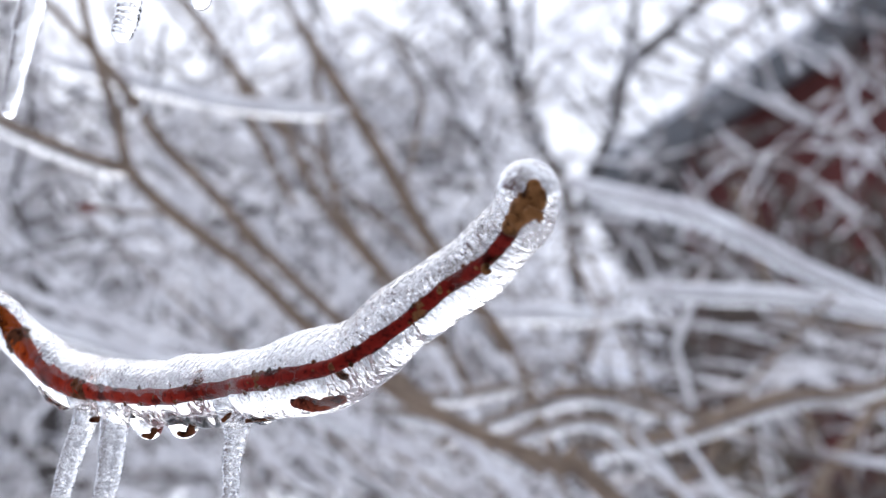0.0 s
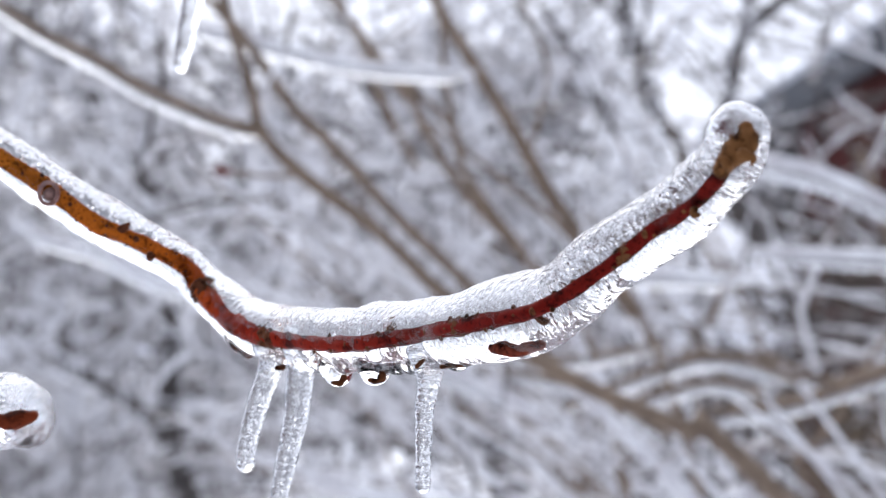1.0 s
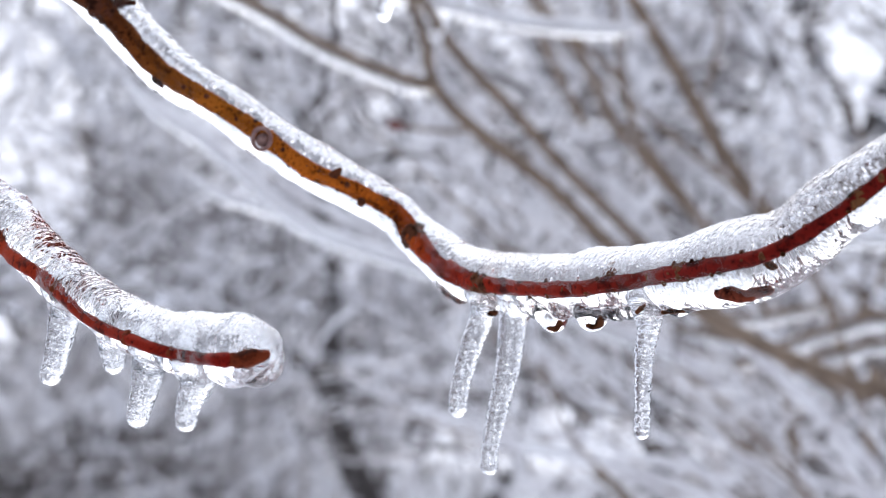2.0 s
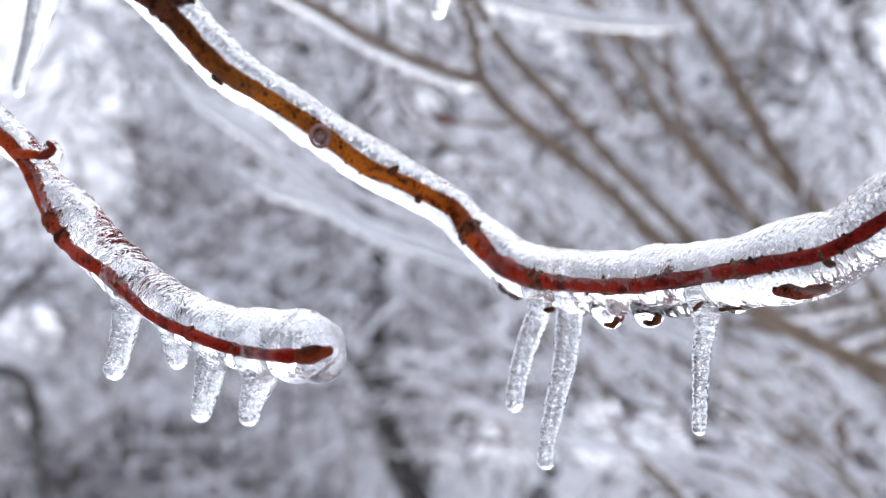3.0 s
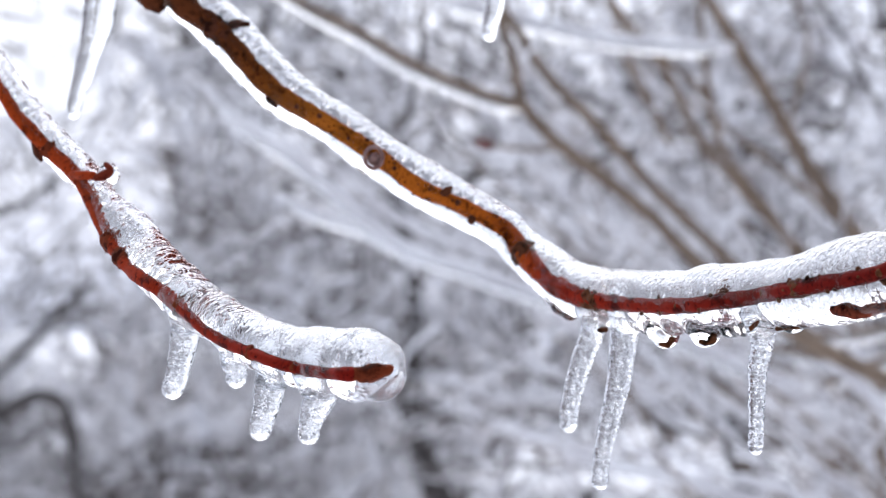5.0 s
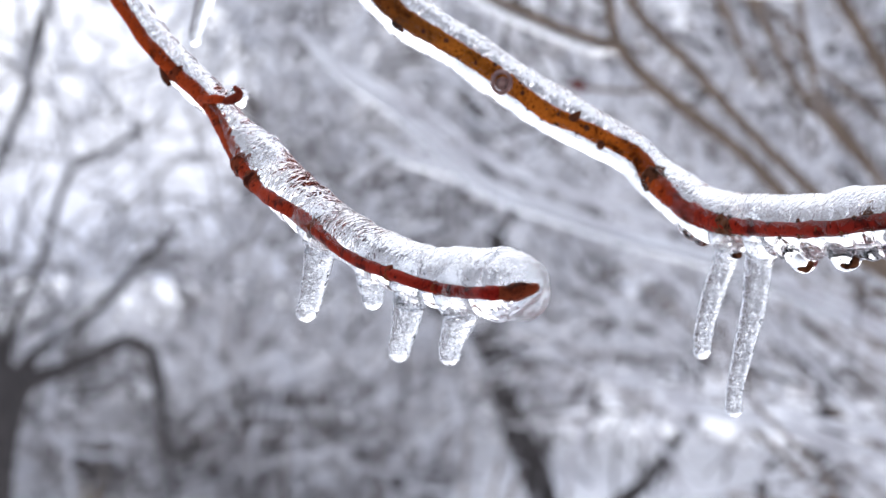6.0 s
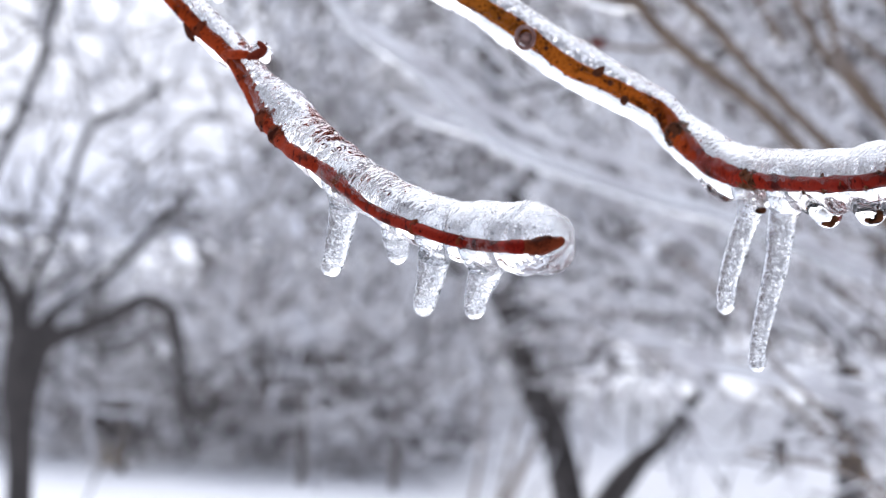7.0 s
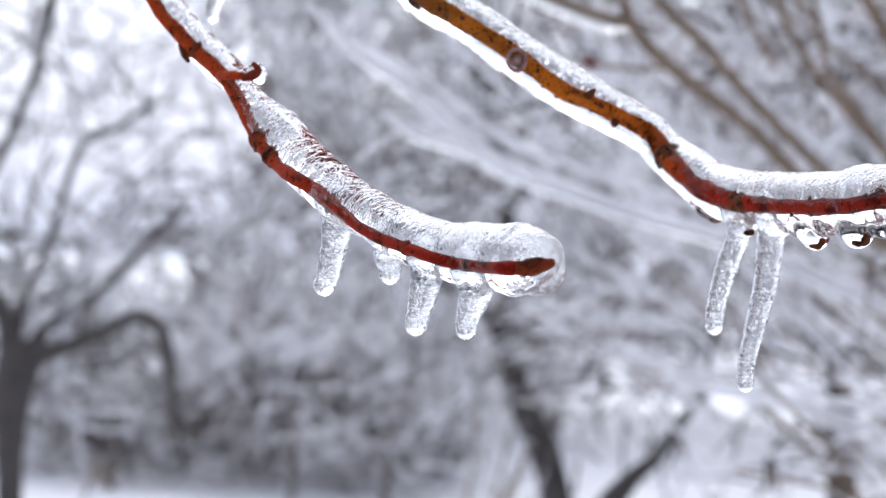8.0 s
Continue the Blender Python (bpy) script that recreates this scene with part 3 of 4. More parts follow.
icicle([(-0.1810, 0.4780, 1.6550, 0.00642), (-0.1810, 0.4770, 1.6510, 0.00464), (-0.1820, 0.4770, 1.6440, 0.00384), (-0.1830, 0.4760, 1.6360, 0.00336), (-0.1840, 0.4760, 1.6330, 0.00320)], side, 4)
icicle([(-0.1610, 0.4570, 1.6460, 0.00458), (-0.1610, 0.4570, 1.6410, 0.00367), (-0.1600, 0.4560, 1.6390, 0.00320), (-0.1600, 0.4560, 1.6370, 0.00290)], side, 5)
icicle([(-0.1460, 0.4450, 1.6410, 0.00623), (-0.1470, 0.4440, 1.6370, 0.00459), (-0.1480, 0.4440, 1.6310, 0.00371), (-0.1490, 0.4430, 1.6260, 0.00311), (-0.1490, 0.4420, 1.6240, 0.00296)], side, 6)
icicle([(-0.1310, 0.4320, 1.6390, 0.00689), (-0.1310, 0.4320, 1.6340, 0.00474), (-0.1320, 0.4310, 1.6300, 0.00373), (-0.1330, 0.4300, 1.6260, 0.00286), (-0.1330, 0.4300, 1.6240, 0.00272)], side, 7)
bubbles(glaze, spline(SIDE_ICE, 12)[30:], 1300, (0.0001, 0.00034), 2, 0.3, 2.4, 0.30, 0.86)
shoot = place_at(mesh_object("side_shoot", sweep(rounded(spline([(-0.2340, 0.5230, 1.6965, 0.00165), (-0.2290, 0.5180, 1.6962, 0.00150), (-0.2249, 0.5155, 1.6959, 0.00135)], 5)), 10, shape=lumpy(41, 500, 0.25)), BARK_SIDE, None, "short dark red side shoot"), side)
mesh_object("shoot_bud", sweep(rounded(spline([(-0.2235, 0.5150, 1.6952, 0.0011), (-0.2208, 0.5150, 1.6962, 0.0014), (-0.2193, 0.5150, 1.6979, 0.0012), (-0.2209, 0.5155, 1.6996, 0.0007)], 5)), 10, shape=lumpy(43, 500, 0.3)), BUD_RED, shoot, "small hooked reddish bud")
for row in ([(-0.2500, 0.5310, 1.7070, 0.00146), (-0.2490, 0.5310, 1.7040, 0.00146), (-0.2480, 0.5310, 1.7020, 0.00073)], [(-0.2760, 0.5380, 1.7390, 0.00113), (-0.2740, 0.5380, 1.7370, 0.00113), (-0.2730, 0.5380, 1.7360, 0.00056)], [(-0.1810, 0.4750, 1.6560, 0.00128), (-0.1790, 0.4750, 1.6570, 0.00112), (-0.1790, 0.4750, 1.6560, 0.00048)], [(-0.1520, 0.4470, 1.6420, 0.00105), (-0.1500, 0.4470, 1.6410, 0.00104), (-0.1500, 0.4470, 1.6400, 0.00045)]):
    place_at(mesh_object("bud", sweep(rounded(spline(row, 5)), 9), BUD), side)
tip_y = float(side_bark[-7][1])
place_at(mesh_object("end_bud", sweep(rounded(spline([(-0.1225, tip_y + 0.004, 1.6399, 0.00125), (-0.1185, tip_y + 0.001, 1.6399, 0.00150), (-0.1145, tip_y, 1.6400, 0.00205), (-0.1110, tip_y - 0.001, 1.6407, 0.00195), (-0.1080, tip_y - 0.0015, 1.6416, 0.00110)], 5)), 14, shape=lumpy(9, 500, 0.3, 0.12, 1300)), KNOT_RED, None, "plump red-brown end bud"), side)
for k, (x, length, swell) in enumerate(((-0.2135, 0.009, 1.2), (-0.2065, 0.009, 1.22), (-0.2455, 0.004, 1.15), (-0.180, 0.004, 1.18), (-0.151, 0.003, 1.2), (-0.136, 0.0025, 1.2))):
    place_at(mesh_object("knot", collar(side_bark, x, length, swell, 51 + k), KNOT_RED, None, "knobby reddish brown swelling"), side)

# ---- twigs overhead, of which only icicles come into view ----
OVER = [(-0.26, 0.60, 1.99, 0.003)] + [(-0.1790, 0.6400, 1.8130, 0.00422), (-0.1490, 0.6700, 1.8160, 0.00478), (-0.1290, 0.6900, 1.8170, 0.00489), (-0.1020, 0.7200, 1.8280, 0.00460)]
over = thing("iced_twig", OVER[0][:3], "thin overhead twig with long cloudy icicles", "twig", "iced twigs")
place_at(mesh_object("bark", sweep(spline(OVER, 8) * np.array([1, 1, 1, 0.4]), 12), BARK_SIDE), over)
place_at(mesh_object("ice_coat", sweep(rounded(spline(OVER, 8)), 20, shape=lumpy(12, 80, 0.15)), ICE_SMOOTH), over)
icicle([(-0.1180, 0.6900, 1.8460, 0.00584), (-0.1220, 0.6900, 1.8170, 0.00535), (-0.1260, 0.6890, 1.7950, 0.00443), (-0.1290, 0.6880, 1.7750, 0.00331), (-0.1300, 0.6880, 1.7690, 0.00287)], over, 11, 0.0, 60)
OVER = [(-0.42, 0.60, 1.97, 0.003)] + [(-0.2760, 0.6000, 1.7920, 0.00458), (-0.2600, 0.6100, 1.7860, 0.00459), (-0.2450, 0.6200, 1.7950, 0.00421)]
over = thing("iced_twig", OVER[0][:3], "thin overhead twig with one long icicle", "twig", "iced twigs")
place_at(mesh_object("bark", sweep(spline(OVER, 8) * np.array([1, 1, 1, 0.4]), 12), BARK_SIDE), over)
place_at(mesh_object("ice_coat", sweep(rounded(spline(OVER, 8)), 20, shape=lumpy(13, 80, 0.15)), ICE_SMOOTH), over)
icicle([(-0.2620, 0.6200, 1.7840, 0.00592), (-0.2640, 0.6200, 1.7630, 0.00569), (-0.2670, 0.6200, 1.7490, 0.00421), (-0.2710, 0.6200, 1.7340, 0.00294), (-0.2720, 0.6200, 1.7280, 0.00231)], over, 12, 0.0, 60)
OVER = [(-0.10, 0.56, 1.985, 0.003)] + [(-0.0580, 0.4200, 1.7750, 0.00366), (-0.0440, 0.4250, 1.7720, 0.00367), (-0.0270, 0.4300, 1.7710, 0.00369), (-0.0100, 0.4350, 1.7770, 0.00344)]
over = thing("iced_twig", OVER[0][:3], "overhead twig with ribbed icicle and hanging drop", "twig", "iced twigs")
place_at(mesh_object("bark", sweep(spline(OVER, 8) * np.array([1, 1, 1, 0.4]), 12), BARK_SIDE), over)
place_at(mesh_object("ice_coat", sweep(rounded(spline(OVER, 8)), 20, shape=lumpy(14, 80, 0.15)), ICE_SMOOTH), over)
icicle([(-0.0440, 0.4250, 1.7710, 0.00367), (-0.0440, 0.4250, 1.7610, 0.00351), (-0.0440, 0.4250, 1.7540, 0.00322), (-0.0450, 0.4250, 1.7490, 0.00280)], over, 13, 0.05, 60)
icicle([(-0.0270, 0.4300, 1.7700, 0.00340), (-0.0270, 0.4300, 1.7620, 0.00297), (-0.0270, 0.4300, 1.7580, 0.00268)], over, 14, 0.0, 60)


# ---- the tree that bears these twigs, its limb passing overhead ----
bearer = thing("tree", (-1.35, 0.9, 0.0), "young tree with an iced limb overhead", "tree", "bare trees")
place_at(mesh_object("trunk", sweep(spline([(-1.35, 0.9, -0.05, 0.06), (-1.33, 0.88, 0.8, 0.05), (-1.28, 0.86, 1.5, 0.045), (-1.25, 0.84, 2.3, 0.035), (-1.3, 0.9, 3.2, 0.02)], 6), 14, shape=lumpy(21, 8, 0.2)), TRUNK), bearer)
place_at(mesh_object("limb", sweep(rounded(spline([(-1.27, 0.86, 1.55, 0.022), (-0.9, 0.72, 1.86, 0.016), (-0.5, 0.62, 1.975, 0.012), (-0.2, 0.59, 1.99, 0.010), (0.1, 0.56, 1.985, 0.007), (0.3, 0.55, 2.0, 0.004)], 6), first=False), 12, shape=lumpy(22, 30, 0.15)), TRUNK), bearer)


# ---- the shrub behind ----
def branch_of(parent, rows, mat=STEM, name="stem", steps=5, sides=8):
    return place_at(mesh_object(name, sweep(rounded(spline(rows, steps), first=False, n=3), sides, shape=None), mat), parent)


def rooted(parent, rows, foot):
    """A brown stem whose lower part is glazed white down to its root."""
    branch_of(parent, rows)
    branch_of(parent, [rows[-1]] + foot, RIME)


def iced_branch(parent, rows, ice=1.0, drop=0.5, mat=STEM):
    """A stem with a sleeve of clear ice that hangs below it."""
    a = spline(rows, 5)
    branch_of(parent, [(x, y, z, r * 1.35) for x, y, z, r in rows], mat)
    b = a.copy()
    b[:, 3] *= (0.55 + 0.75 * ice) * np.clip(np.minimum(np.arange(len(b)), np.arange(len(b))[::-1]) / 4.0 + 0.25, 0, 1)
    b[:, 2] -= b[:, 3] * (0.85 + 0.2 * drop) + a[:, 3] * 0.4
    b[:, 1] += a[:, 3] * 0.8
    place_at(mesh_object("ice", sweep(rounded(b, n=3), 12, shape=lumpy(len(rows), 12, 0.2)), ICE_SMOOTH), parent)


shrub = thing("shrub", (1.7, 2.6, 0.0), "leafless shrub with brown stems glazed in ice", "shrub")
branch_of(shrub, [(-0.371, 2.000, 2.190, 0.0038), (-0.354, 2.004, 2.129, 0.0050), (-0.344, 2.008, 2.075, 0.0050), (-0.325, 2.012, 2.014, 0.0056), (-0.306, 2.016, 1.963, 0.0056), (-0.294, 2.020, 1.914, 0.0062), (-0.255, 2.042, 1.872, 0.0074), (-0.166, 2.065, 1.807, 0.0068), (-0.105, 2.088, 1.750, 0.0075), (-0.042, 2.110, 1.705, 0.0088), (0.022, 2.133, 1.665, 0.0096), (0.106, 2.155, 1.626, 0.0097), (0.191, 2.178, 1.593, 0.0105), (0.249, 2.200, 1.560, 0.0119)] + [(0.8, 2.4, 1.05, 0.013), (1.5, 2.55, 0.35, 0.016), (1.7, 2.6, 0.0, 0.018)])
iced_branch(shrub, [(-0.672, 1.950, 2.105, 0.0032), (-0.542, 1.962, 2.019, 0.0037), (-0.472, 1.973, 1.985, 0.0043), (-0.426, 1.985, 1.958, 0.0043), (-0.392, 1.997, 1.943, 0.0043), (-0.339, 2.008, 1.923, 0.0043), (-0.294, 2.020, 1.912, 0.0049)], 1.3, 1.1)
rooted(shrub, [(-0.496, 2.200, 2.213, 0.0035), (-0.443, 2.214, 2.149, 0.0042), (-0.349, 2.229, 2.052, 0.0062), (-0.295, 2.243, 1.977, 0.0068), (-0.234, 2.257, 1.918, 0.0068), (-0.166, 2.271, 1.846, 0.0068), (-0.076, 2.286, 1.763, 0.0068), (0.035, 2.300, 1.663, 0.0083)], [(0.8, 2.45, 0.95, 0.012), (1.45, 2.55, 0.3, 0.015), (1.66, 2.6, 0.0, 0.016)])
rooted(shrub, [(-0.236, 2.600, 2.327, 0.0064), (-0.179, 2.600, 2.232, 0.0072), (-0.130, 2.600, 2.153, 0.0071), (-0.085, 2.600, 2.083, 0.0094), (-0.033, 2.600, 2.001, 0.0094), (0.024, 2.600, 1.904, 0.0101), (0.087, 2.600, 1.819, 0.0086), (0.143, 2.600, 1.750, 0.0070), (0.194, 2.600, 1.635, 0.0062), (0.239, 2.600, 1.482, 0.0070)], [(0.55, 2.62, 0.9, 0.013), (1.1, 2.64, 0.25, 0.015), (1.3, 2.64, 0.0, 0.016)])
rooted(shrub, [(-0.408, 2.800, 2.349, 0.0052), (-0.356, 2.800, 2.281, 0.0060), (-0.251, 2.800, 2.142, 0.0077), (-0.190, 2.800, 2.071, 0.0068), (-0.129, 2.800, 1.962, 0.0067), (-0.051, 2.800, 1.870, 0.0067), (0.051, 2.800, 1.763, 0.0075), (0.111, 2.800, 1.631, 0.0075), (0.147, 2.800, 1.467, 0.0084)], [(0.5, 2.75, 0.85, 0.011), (1.1, 2.7, 0.22, 0.013), (1.34, 2.68, 0.0, 0.014)])
iced_branch(shrub, [(-0.501, 2.500, 2.124, 0.0031), (-0.410, 2.500, 2.105, 0.0054), (-0.326, 2.500, 2.085, 0.0053), (-0.243, 2.500, 2.067, 0.0046), (-0.152, 2.500, 2.059, 0.0045), (-0.083, 2.500, 2.055, 0.0038)], 1.5, 1.0, RIME)
iced_branch(shrub, [(-0.684, 2.100, 1.944, 0.0033), (-0.636, 2.133, 1.896, 0.0040), (-0.574, 2.167, 1.857, 0.0047), (-0.517, 2.200, 1.807, 0.0054), (-0.461, 2.240, 1.766, 0.0055), (-0.404, 2.280, 1.747, 0.0056), (-0.310, 2.320, 1.719, 0.0056), (-0.222, 2.360, 1.699, 0.0057), (-0.126, 2.400, 1.666, 0.0065), (0.002, 2.500, 1.614, 0.0068)], 1.1, 0.4, RIME)
iced_branch(shrub, [(-0.616, 2.200, 1.825, 0.0034), (-0.574, 2.233, 1.805, 0.0041), (-0.516, 2.267, 1.788, 0.0042), (-0.464, 2.300, 1.750, 0.0042)], 1.2, 0.4, RIME)
for rows in ([(-0.347, 2.300, 1.559, 0.0028), (-0.284, 2.340, 1.534, 0.0057), (-0.230, 2.380, 1.511, 0.0065), (-0.133, 2.420, 1.495, 0.0066), (-0.063, 2.460, 1.471, 0.0074), (0.052, 2.500, 1.431, 0.0075)], [(-0.341, 2.400, 1.538, 0.0029), (-0.258, 2.450, 1.524, 0.0044), (-0.152, 2.500, 1.511, 0.0053), (-0.065, 2.550, 1.484, 0.0054), (0.054, 2.600, 1.457, 0.0063)], [(-0.297, 2.400, 1.515, 0.0022), (-0.212, 2.425, 1.496, 0.0044), (-0.112, 2.450, 1.476, 0.0044), (-0.034, 2.475, 1.443, 0.0052), (0.067, 2.500, 1.393, 0.0053)], [(-0.677, 2.200, 1.924, 0.0021), (-0.620, 2.233, 1.894, 0.0042), (-0.555, 2.267, 1.857, 0.0049), (-0.488, 2.300, 1.809, 0.0049), (-0.421, 2.333, 1.780, 0.0050), (-0.295, 2.367, 1.744, 0.0057), (-0.141, 2.400, 1.694, 0.0058)]):
    branch_of(shrub, rows, RIME, "stem", 6, 8)

# low boughs of the shrub, thick with ice
for rows, foot in (([(0.043, 2.38, 1.613, 0.0028), (0.099, 2.392, 1.642, 0.0035), (0.15, 2.404, 1.662, 0.0039), (0.215, 2.416, 1.682, 0.0039), (0.274, 2.428, 1.679, 0.0036), (0.341, 2.44, 1.655, 0.0036)], [(0.7, 2.5, 1.2, 0.007), (1.4, 2.58, 0.35, 0.010), (1.64, 2.6, 0.0, 0.012)]),
                   ([(0.085, 2.34, 1.598, 0.0028), (0.134, 2.355, 1.626, 0.0035), (0.176, 2.37, 1.64, 0.0035), (0.234, 2.385, 1.652, 0.0035), (0.293, 2.4, 1.638, 0.0035)], [(0.7, 2.48, 1.15, 0.007), (1.42, 2.58, 0.32, 0.010), (1.68, 2.6, 0.0, 0.012)]),
                   ([(-0.035, 2.36, 1.661, 0.0028), (0.021, 2.37, 1.652, 0.0031), (0.064, 2.38, 1.641, 0.0035), (0.121, 2.39, 1.615, 0.0035), (0.179, 2.4, 1.58, 0.0035)], [(0.5, 2.45, 1.2, 0.006), (1.3, 2.56, 0.3, 0.009), (1.6, 2.6, 0.0, 0.011)]),
                   ([(-0.067, 2.42, 1.719, 0.0021), (-0.009, 2.43, 1.684, 0.0029), (0.057, 2.44, 1.678, 0.0032), (0.108, 2.45, 1.686, 0.0032), (0.174, 2.46, 1.7, 0.0029)], [(0.6, 2.5, 1.35, 0.006), (1.4, 2.58, 0.4, 0.010), (1.7, 2.6, 0.0, 0.012)])):
    iced_branch(shrub, rows, 2.0, 0.5)
    branch_of(shrub, [rows[-1]] + foot, RIME)
# thinner brown stems between the stout ones
for rows, foot in (([(-0.138, 2.6, 2.204, 0.0023), (-0.132, 2.621, 2.138, 0.0039), (-0.126, 2.643, 2.066, 0.0047), (-0.112, 2.664, 1.998, 0.0047), (-0.098, 2.686, 1.942, 0.0055), (-0.057, 2.707, 1.886, 0.0064), (-0.024, 2.729, 1.844, 0.0072), (0.035, 2.75, 1.754, 0.0073)], [(0.55, 2.8, 1.0, 0.009), (1.2, 2.72, 0.25, 0.012), (1.5, 2.68, 0.0, 0.013)]),
             ([(-0.245, 2.65, 2.126, 0.0031), (-0.193, 2.647, 2.074, 0.0039), (-0.143, 2.643, 2.03, 0.0047), (-0.111, 2.64, 1.995, 0.0047)], []),
             ([(-0.151, 2.75, 2.02, 0.0032), (-0.078, 2.76, 1.965, 0.0041), (-0.013, 2.77, 1.916, 0.0049), (0.042, 2.78, 1.872, 0.0049), (0.09, 2.79, 1.823, 0.0058), (0.149, 2.8, 1.743, 0.0058)], [(0.6, 2.8, 1.05, 0.009), (1.25, 2.72, 0.25, 0.011), (1.52, 2.68, 0.0, 0.012)]),
             ([(-0.302, 3.2, 2.223, 0.0057), (-0.278, 3.2, 2.155, 0.0075), (-0.237, 3.2, 2.07, 0.0075), (-0.199, 3.2, 2.002, 0.0057)], []),
             ([(-0.026, 2.65, 2.191, 0.0031), (0.016, 2.64, 2.095, 0.0031), (0.009, 2.63, 2.03, 0.0031), (-0.004, 2.62, 1.97, 0.0031)], [])):
    branch_of(shrub, rows)
    if foot:
        branch_of(shrub, [rows[-1]] + foot, RIME)
# a bare side shoot with a reddish bud
branch_of(shrub, [(-0.251, 2.09, 1.875, 0.0028), (-0.286, 2.08, 1.87, 0.0026), (-0.32, 2.07, 1.871, 0.0024), (-0.338, 2.06, 1.872, 0.0021)], STEM, "shoot")
branch_of(shrub, [(-0.331, 2.055, 1.871, 0.003), (-0.341, 2.05, 1.872, 0.0055), (-0.349, 2.045, 1.873, 0.003)], BUD_RED, "bud")

# finer stems of the same shrub, fanning up from its foot
rng = np.random.default_rng(5)
def crooked(a, b, bends, sway, r0, r1, rng):
    """A stem from a to b that changes its mind at every node."""
    a, b = np.array(a), np.array(b)
    rows = [(*a, r0)]
    for k in range(1, bends):
        t = k / bends
        rows.append((*(a + (b - a) * t + rng.normal(0, sway, 3)), r0 + (r1 - r0) * t))
    return rows + [(*b, r1)]


for i in range(23):
    foot = np.array([1.7 + rng.normal(0, 0.06), 2.62 + rng.uniform(-0.08, 0.3), 0.0])
    mid = np.array([rng.uniform(0.2, 0.7), foot[1] + rng.uniform(-0.3, 0.7), 0.0])
    mid[2] = 1.52 - 0.62 * mid[0] + rng.uniform(-0.14, 0.1)
    lean = rng.uniform(0.7, 1.5) + max(mid[0], 0.0) * 0.8
    run = np.array([-lean, rng.uniform(-0.25, 0.3), 1.0]) / math.hypot(lean, 1.0)
    length = rng.uniform(0.6, 1.4)
    end = mid + run * length + rng.normal(0, 0.07, 3)
    r = rng.uniform(0.0022, 0.0048)
    rows = crooked(foot, mid, 3, 0.04, r * 1.8, r * 1.15, rng) + crooked(mid, end, 6, 0.022, r * 1.1, r * 0.5, rng)[1:]
    branch_of(shrub, rows, STEM if i % 4 == 0 else RIME, "stem", 5, 6)
    # side shoots
    for k in range(int(rng.integers(1, 4))):
        at = np.array(rows[int(rng.integers(4, len(rows) - 1))][:3])
        way = np.array([rng.uniform(-1.0, 0.5), rng.uniform(-0.4, 0.4), rng.uniform(0.1, 1.0)])
        branch_of(shrub, crooked(at, at + way * rng.uniform(0.12, 0.4), 4, 0.012, r * 0.7, r * 0.35, rng), RIME if k else STEM, "shoot", 3, 5)


def wander(start, way, length, r0, r1, bend, steps, rng):
    """One crooked twig as rows of x, y, z, r."""
    way = way / np.linalg.norm(way)
    pts = [start]
    for k in range(steps):
        way = way + rng.normal(0, bend, 3)
        way = way / np.linalg.norm(way)
        pts.append(pts[-1] + way * length / steps)
    return np.column_stack([np.array(pts), np.linspace(r0, r1, steps + 1)])


def twig_mass(n, low, high, way, spread, length, radius, seed, keep=None, sides=4, steps=4):
    """Many twigs in a box; keep(x, y, z) is the chance that one grows there."""
    rng = np.random.default_rng(seed)
    out, tries = [], 0
    while len(out) < n and tries < n * 12:
        tries += 1
        at = rng.uniform(low, high)
        if keep and rng.random() > keep(*at):
            continue
        d = np.array(way) + rng.normal(0, spread, 3)
        r = rng.uniform(*radius)
        out.append(sweep(wander(at, d, rng.uniform(*length), r, r * 0.5, 0.22, steps, rng), sides, cap=False))
    return joined(out)


def clumps(size, level, soft=0.25, seed=0.0):
    def keep(x, y, z):
        return min(1.0, max(0.0, (noise.noise(Vector((x * size, y * size * 0.2 + seed, z * size))) - level) / soft))
    return keep


place_at(tagged(mesh_object("fine_twig_mass", twig_mass(260, (-0.5, 2.3, 1.45), (0.3, 3.6, 2.7), (-0.6, 0, 0.6), 0.6, (0.15, 0.5), (0.0018, 0.0045), 77, clumps(2.2, -0.15, 0.3, 13.0), 5, 5), MASS_BUSH), kind="stuff"), shrub)

# ---- bushes behind the shrub ----
def bush(name, foot, low, high, n, way, spread, length, radius, seed, label, keep=None, mat=MASS_BUSH, shoots=12):
    ob = thing(name, foot, label, "bush", "iced bushes")
    rng = np.random.default_rng(seed + 100)
    for i in range(shoots):
        top = rng.uniform(low, high)
        top[0] = min(top[0], foot[0] + 0.45)
        f = np.array(foot) + rng.normal(0, 0.12, 3) * (1, 1, 0)
        rows = spline([(*f, 0.016), (*((f * 0.6 + top * 0.4) + rng.normal(0, 0.08, 3)), 0.012), (*top, 0.005)], 6)
        place_at(mesh_object("stem", sweep(rows, 6), STEM), ob)
    place_at(tagged(mesh_object("twig_mass", twig_mass(n, low, high, way, spread, length, radius, seed, keep), mat), kind="stuff"), ob)
    return ob


def window_left(x, y, z):
    """Sparse where the bushes part: sky shows beside the house, the plank box below."""
    a, e = x / y, (z - 1.65) / y
    if 0.085 < a < 0.135 and 0.005 < e < 0.085:
        return 0.04
    if a > 0.15 and e < 0.02:
        return 0.12
    return 0.4 if a >= 0.135 and e < 0.09 else 1.0


